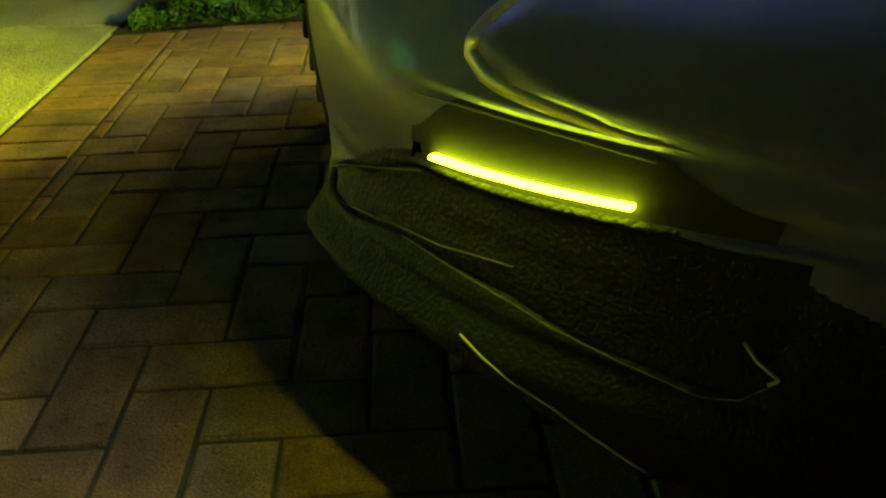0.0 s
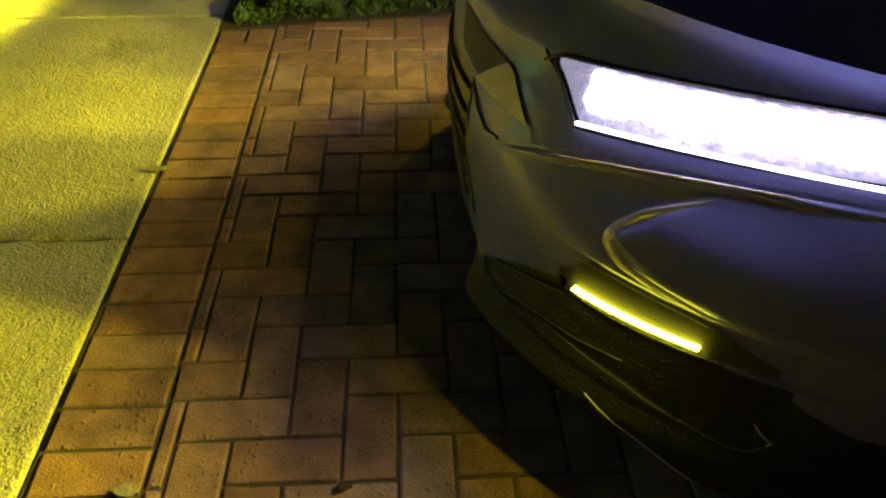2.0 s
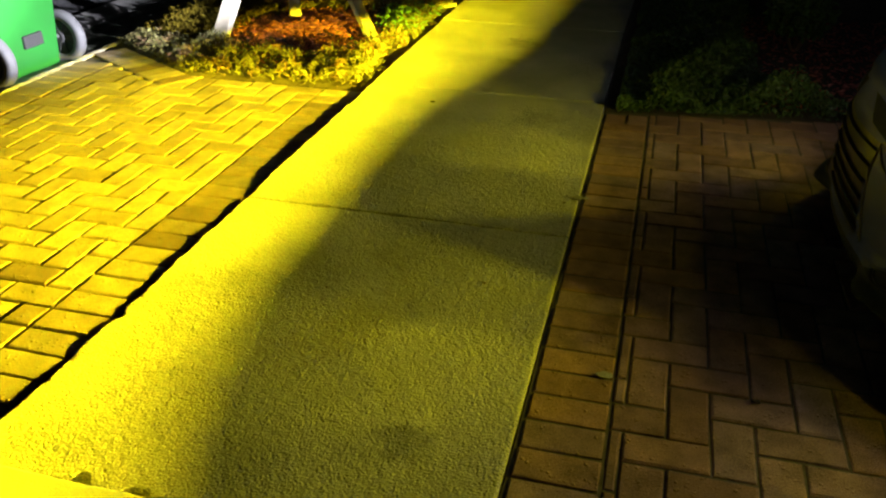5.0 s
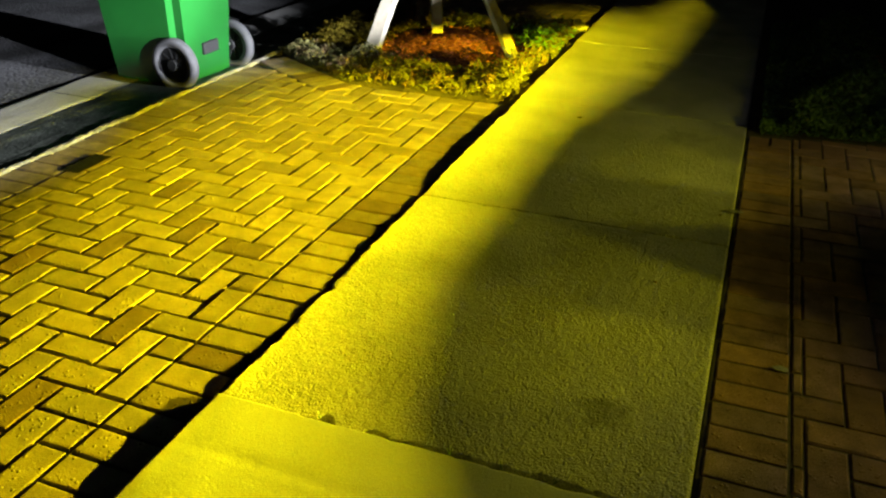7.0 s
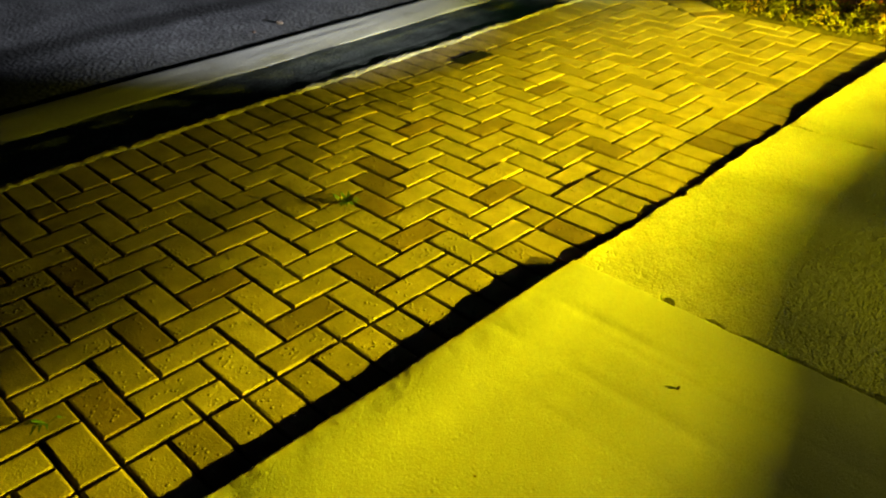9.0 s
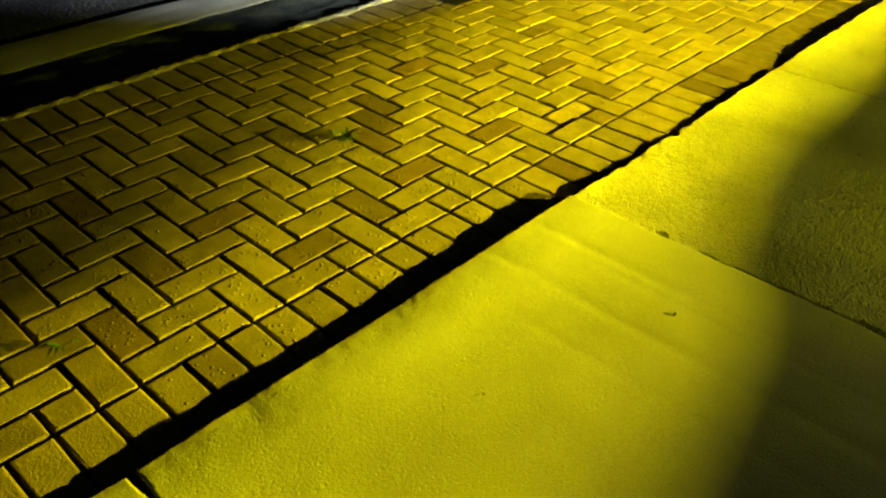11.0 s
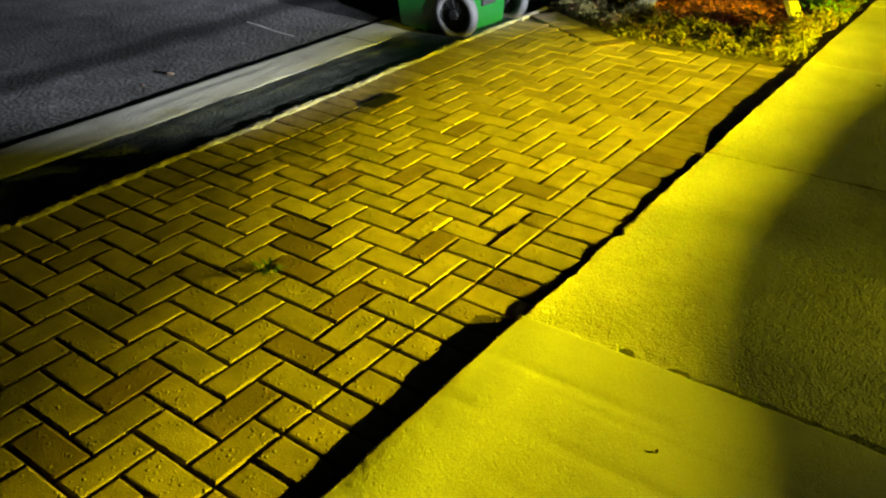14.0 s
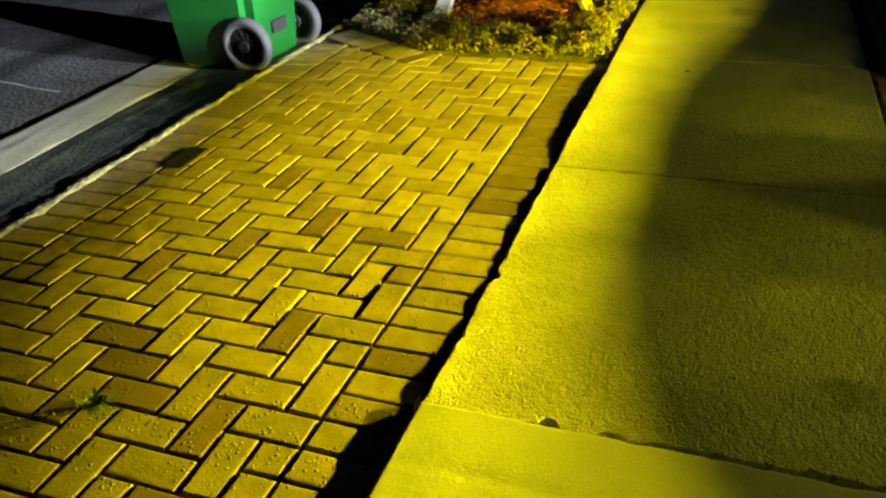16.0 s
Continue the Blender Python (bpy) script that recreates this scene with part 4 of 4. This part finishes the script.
for k in range(6):
    a = k * math.tau / 6 + 0.3
    bm = bmesh.new()
    tube(bm, (-2.38, 3.6, 1.9 + 0.08 * k), (-2.38 + 0.4 * math.cos(a), 3.6 + 0.4 * math.sin(a), 2.5 + 0.12 * k), 0.02, 0.007, 8)
    limb = part("limb", bm, M["bark"], tree)
    limb.matrix_parent_inverse = tree.matrix_world.inverted()
ob = raw("crown", vs, fs, M["leaf_dark"], tree)
ob.matrix_parent_inverse = tree.matrix_world.inverted()
for bx, by, wide in ((-2.33, 2.53, 0.095), (-2.13, 3.28, 0.075), (-1.42, 2.9, 0.07)):
    bm = bmesh.new()
    top = Vector((-2.25, 3.5, 0.9)) + Vector((bx + 2.25, by - 3.5, 0)) * 0.12
    d = top - Vector((bx, by, -0.08))
    m = Matrix.Translation(Vector((bx, by, -0.08)) + d / 2) @ d.to_track_quat("Z", "Y").to_matrix().to_4x4()
    bmesh.ops.create_cube(bm, size=1, matrix=m @ Matrix.Diagonal((wide, 0.045, d.length, 1)))
    bmesh.ops.bevel(bm, geom=list(bm.edges), offset=0.004, segments=1, affect="EDGES")
    tagged(part("stake", bm, M["stake"]), "pale weathered timber stake leaning on the tree", "stake", group="stakes of the tree")

# hedge past the driveway
vs, fs = grid(20, 20, lambda u, v: (0.004 + u * 5, drive_end(u * 5) + 0.004 + v * 5, -0.012 + 0.012 * fbm(u * 5, v * 5, 1)))
tagged(raw("lawn", vs, fs, M["soil"], smooth=True), "dark soil strip past the driveway", "soil", kind="structure")
spots = []
while len(spots) < 24000:
    x = rnd.uniform(0.06, 3.0)
    y = drive_end(x) + 0.02 + 2.6 * rnd.random() ** 1.3
    h = (0.12 + 0.12 * fbm(x, y, 3, 2)) * (0.35 + 0.65 * step(x, 0.05, 0.5))
    if x > 0.72 + 0.15 * fbm(x, y, 3, 5) and y > 2.25 + 0.1 * fbm(x, y, 4, 1):
        continue
    spots.append((x, y, -0.02 + max(0.02, h) * rnd.random() ** 0.6))
chips("hedge_groundcover", spots, 0.032, M["leaf_dark"], 40, "dark green leafy groundcover past the driveway", "groundcover")

spots = []
while len(spots) < 5000:
    x, y = rnd.uniform(0.7, 2.6), rnd.uniform(2.25, 4.2)
    spots.append((x, y, -0.02 + rnd.uniform(0.0, 0.02)))
chips("hedge_mulch", spots, 0.035, M["mulch"], 16, "reddish mulch under the far shrub", "mulch")
SX, SY = 0.98, 3.38
shrub = empty("shrub", SX, SY, 0, "bright green leafy shrub past the driveway", "shrub")
for k in range(5):
    bm = bmesh.new()
    a = k * 1.3
    tube(bm, (SX, SY, -0.05), (SX + 0.12 * math.cos(a), SY + 0.12 * math.sin(a), 0.2), 0.008, 0.004, 6)
    ob = part("stem", bm, M["bark"], shrub)
    ob.matrix_parent_inverse = shrub.matrix_world.inverted()
vs, fs = [], []
for k in range(900):
    c = Vector((rnd.gauss(0, 1), rnd.gauss(0, 1), rnd.gauss(0, 1))).normalized() * rnd.uniform(0.5, 1.0)
    m = pose(SX + c.x * 0.2, SY + c.y * 0.2, 0.2 + c.z * 0.13 + 0.05 * fbm(c.x, c.y, 3), rnd.gauss(0, 40), rnd.gauss(0, 40), rnd.uniform(0, 360))
    n = len(vs)
    vs += [tuple(m @ Vector(p)) for p in ((-0.03, 0, 0), (0, -0.014, 0.006), (0.03, 0, -0.004), (0, 0.014, 0.006))]
    fs += [(n, n + 1, n + 2, n + 3)]
ob = raw("foliage", vs, fs, M["weed"], shrub)
ob.matrix_parent_inverse = shrub.matrix_world.inverted()

# ---- waste bin ----
bin_ = empty("wheeled_bin", -3.33, 1.85, ROAD_Z, "green plastic wheeled waste bin standing in the gutter", "bin")


def bin_part(name, bm, mat, label="", parent=None, smooth=False):
    ob = part(name, bm, mat, parent or bin_, label, smooth)
    ob.matrix_parent_inverse = (parent or bin_).matrix_world.inverted()
    return ob


bm = bmesh.new()
BZ = ROAD_Z
box(bm, (-3.57, 1.61, BZ + 0.01), (-3.04, 2.09, BZ + 1.0))
for v in bm.verts:
    if v.co.z > 0.5:
        v.co.x += 0.06 if v.co.x > -3.3 else -0.06
        v.co.y += 0.07 * (1 if v.co.y > 1.85 else -1)
upright = [e for e in bm.edges if abs(e.verts[0].co.z - e.verts[1].co.z) > 0.5]
bmesh.ops.bevel(bm, geom=upright, offset=0.055, segments=6, affect="EDGES")
bmesh.ops.bevel(bm, geom=[e for e in bm.edges if abs(e.verts[0].co.z - e.verts[1].co.z) < 0.1], offset=0.015, segments=2, affect="EDGES")
bin_part("body", bm, M["bin"])
bm = bmesh.new()
box(bm, (-3.74, 1.52, BZ + 1.0), (-2.98, 2.18, BZ + 1.06), 0.02)
bin_part("lid", bm, M["bin_dark"])
bm = bmesh.new()
box(bm, (-3.05, 1.79, BZ + 0.16), (-3.012, 1.93, BZ + 0.23), 0.008)
bin_part("axle_bracket", bm, M["black"], "dark latch opening")
bm = bmesh.new()
tube(bm, (-3.06, 1.56, BZ + 0.16), (-3.06, 2.14, BZ + 0.16), 0.012, 0.012, 10)
bin_part("axle", bm, M["steel"])
for y in (1.585, 2.115):
    bm = bmesh.new()
    prof = [(0.1, -0.026), (0.134, -0.03), (0.147, -0.02), (0.15, 0), (0.147, 0.02), (0.134, 0.03), (0.1, 0.026)]
    vs, fs = [], []
    for k in range(36):
        a = k * math.tau / 36
        vs += [(-3.06 + r * math.cos(a), y + h, BZ + 0.15 + r * math.sin(a)) for r, h in prof]
    for k in range(36):
        for i in range(7):
            a, b2 = k * 7 + i, k * 7 + (i + 1) % 7
            c = ((k + 1) % 36) * 7
            fs.append((a, b2, c + (i + 1) % 7, c + i))
    bm.free()
    w = raw("wheel", vs, fs, M["tyre_grey"], bin_, "grey tyred plastic wheel", True)
    w.matrix_parent_inverse = bin_.matrix_world.inverted()
    for k in range(10):
        bm = bmesh.new()
        a = k * math.tau / 10
        tube(bm, (-3.06 + 0.03 * math.cos(a), y, BZ + 0.15 + 0.03 * math.sin(a)), (-3.06 + 0.105 * math.cos(a), y, BZ + 0.15 + 0.105 * math.sin(a)), 0.014, 0.01, 6)
        bin_part("spoke", bm, M["black"], "", w)
    bm = bmesh.new()
    bmesh.ops.create_cone(bm, cap_ends=True, segments=20, radius1=0.035, radius2=0.03, depth=0.06, matrix=pose(-3.06, y, BZ + 0.15, 90))
    bmesh.ops.create_cone(bm, cap_ends=True, segments=28, radius1=0.105, radius2=0.105, depth=0.012, matrix=pose(-3.06, y, BZ + 0.15, 90))
    bin_part("hub", bm, M["black"], "", w)


bin_.matrix_world = pose(-3.06, 1.585, 0) @ pose(0, 0, 0, 0, 0, -2) @ pose(3.045, -1.545, 0) @ bin_.matrix_world

# ---- small things on the ground ----
def bits(name, x, y, z, size, mat, label, category, seed, count=1):
    r = random.Random(seed)
    bm = bmesh.new()
    for k in range(count):
        m = pose(x + r.gauss(0, size) * (count > 1), y + r.gauss(0, size) * (count > 1), z + size * 0.15, r.uniform(-30, 30), r.uniform(-30, 30), r.uniform(0, 360))
        bmesh.ops.create_icosphere(bm, subdivisions=1, radius=size * r.uniform(0.4, 0.6), matrix=m @ Matrix.Diagonal((1.3, 0.7, 0.35, 1)))
    for v in bm.verts:
        v.co += Vector((r.gauss(0, 1), r.gauss(0, 1), r.gauss(0, 0.4))) * size * 0.08
    return tagged(part(name, bm, mat), label, category, group="scraps on the sidewalk")


bits("debris", 0.55, -0.01, DRIVE_Z, 0.03, M["soil"], "dark clump of dirt in the driveway joint", "debris", 77)
SCRAPS = [(-0.212, 0.354, 0.012), (-0.665, 0.206, 0.01), (-0.541, 0.929, 0.009), (-0.535, 1.652, 0.012), (-0.05, 0.98, 0.01),
          (-0.673, -0.969, 0.009), (-0.831, -1.499, 0.006), (-0.36, 1.2, 0.008), (-0.9, 1.3, 0.008)]
for k, (x, y, size) in enumerate(SCRAPS):
    bits("leaf_scrap", x, y, -0.008 if y > -0.68 else 0.003, size, M["bark"], "small brown dry scrap lying on the concrete", "leaf scrap", k)
bits("pale_leaf", -0.811, 1.916, -0.007, 0.02, M["leaf"], "small pale leaf lying on the sidewalk", "leaf", 40)
for x, y, n in ((-1.977, -0.905, 34), (-1.66, -2.05, 8)):
    bm = bmesh.new()
    for k in range(n):
        a, h = rnd.uniform(0, math.tau), rnd.uniform(0.02, 0.075)
        p = Vector((x, y, APRON_Z - 0.004))
        base = bm.verts.new(p) if k == 0 else base
        d = Vector((math.cos(a), math.sin(a), 0)) * h
        side = Vector((-math.sin(a), math.cos(a), 0)) * 0.004
        q = [p + d * 0.6 + side + Vector((0, 0, h * 0.45)), p + d + Vector((0, 0, h * 0.3)), p + d * 0.6 - side + Vector((0, 0, h * 0.45))]
        bm.faces.new([base] + [bm.verts.new(v) for v in q])
    tagged(part("weed", bm, M["weed"]), "small green weed growing in a paver joint", "weed")
vs, fs = [], []
for k in range(32):
    a = k * math.tau / 32
    c, d = math.cos(a), math.sin(a)
    r = max(abs(c), abs(d)) ** -1 * (1 + 0.14 * fbm(c, d, 4, 6))
    vs.append((-2.68 + r * 0.048 * c, 0.47 + r * 0.105 * d, APRON_Z + 0.004))
tagged(raw("dirt_patch", vs, [tuple(range(32))], M["tar"]), "dark dirt on one paver by the kerb", "stain", kind="structure")
vs = [(0.0 + 0.035 * math.cos(k * math.tau / 20) * (1 + 0.3 * math.sin(3 * k)), 1.035 + 0.013 * math.sin(k * math.tau / 20), -0.006) for k in range(20)]
tagged(raw("mortar_smear", vs, [tuple(range(20))], M["mortar"]), "pale mortar smear across the slab edge", "smear", kind="structure")
vs = [(0.188 + 0.03 * a, 0.0 + 0.03 * b2, DRIVE_Z + 0.004) for a, b2 in ((-1, 0), (-0.2, 0.5), (0.5, 0.3), (0.6, -0.2), (0.3, -0.5), (-0.5, -0.4))]
tagged(raw("broken_corner", vs, [tuple(range(6))], M["mortar"]), "pale broken corner of a paver", "chip", kind="structure")

for x, y, n in ((-0.55, -0.672, 5), (-0.42, -0.672, 4), (-0.3, -0.674, 6), (-0.9, -0.67, 3)):
    bm = bmesh.new()
    for k in range(n):
        a, h = rnd.uniform(0, math.tau), rnd.uniform(0.02, 0.034)
        side = Vector((math.cos(a), math.sin(a), 0)) * 0.0015
        tip = Vector((x + rnd.gauss(0, 0.014), y + rnd.gauss(0, 0.006), h - 0.014))
        base = bm.verts.new((x, y, -0.014)) if k == 0 else base
        bm.faces.new([base, bm.verts.new((tip + base.co) / 2 + side), bm.verts.new(tip), bm.verts.new((tip + base.co) / 2 - side)])
    tagged(part("grass_tuft", bm, M["weed"]), "tiny grass blades in the sidewalk joint", "grass", group="grass in the joint")

bits("leaf_scrap", -3.95, 0.22, ROAD_Z + 0.004, 0.05, M["soil"], "brown dry leaf lying on the asphalt", "leaf scrap", 51)
bits("leaf_scrap", -3.93, 0.03, ROAD_Z + 0.004, 0.025, M["bark"], "small brown scrap lying on the asphalt", "leaf scrap", 52)
for path in ([(-4.45, 1.2), (-4.3, 1.18), (-4.12, 1.14), (-3.93, 1.12)], [(-5.06, 1.62), (-4.98, 1.7), (-4.9, 1.84)]):
    vs, fs = [], []
    for k, (x, y) in enumerate(path):
        w = 0.007 + 0.004 * (k % 2)
        vs += [(x, y - w, ROAD_Z + 0.009), (x, y + w, ROAD_Z + 0.009)]
        if k:
            fs.append((2 * k - 2, 2 * k, 2 * k + 1, 2 * k - 1))
    tagged(raw("road_scratch", vs, fs, M["gutter"]), "thin pale line across the asphalt", "scratch", kind="structure")
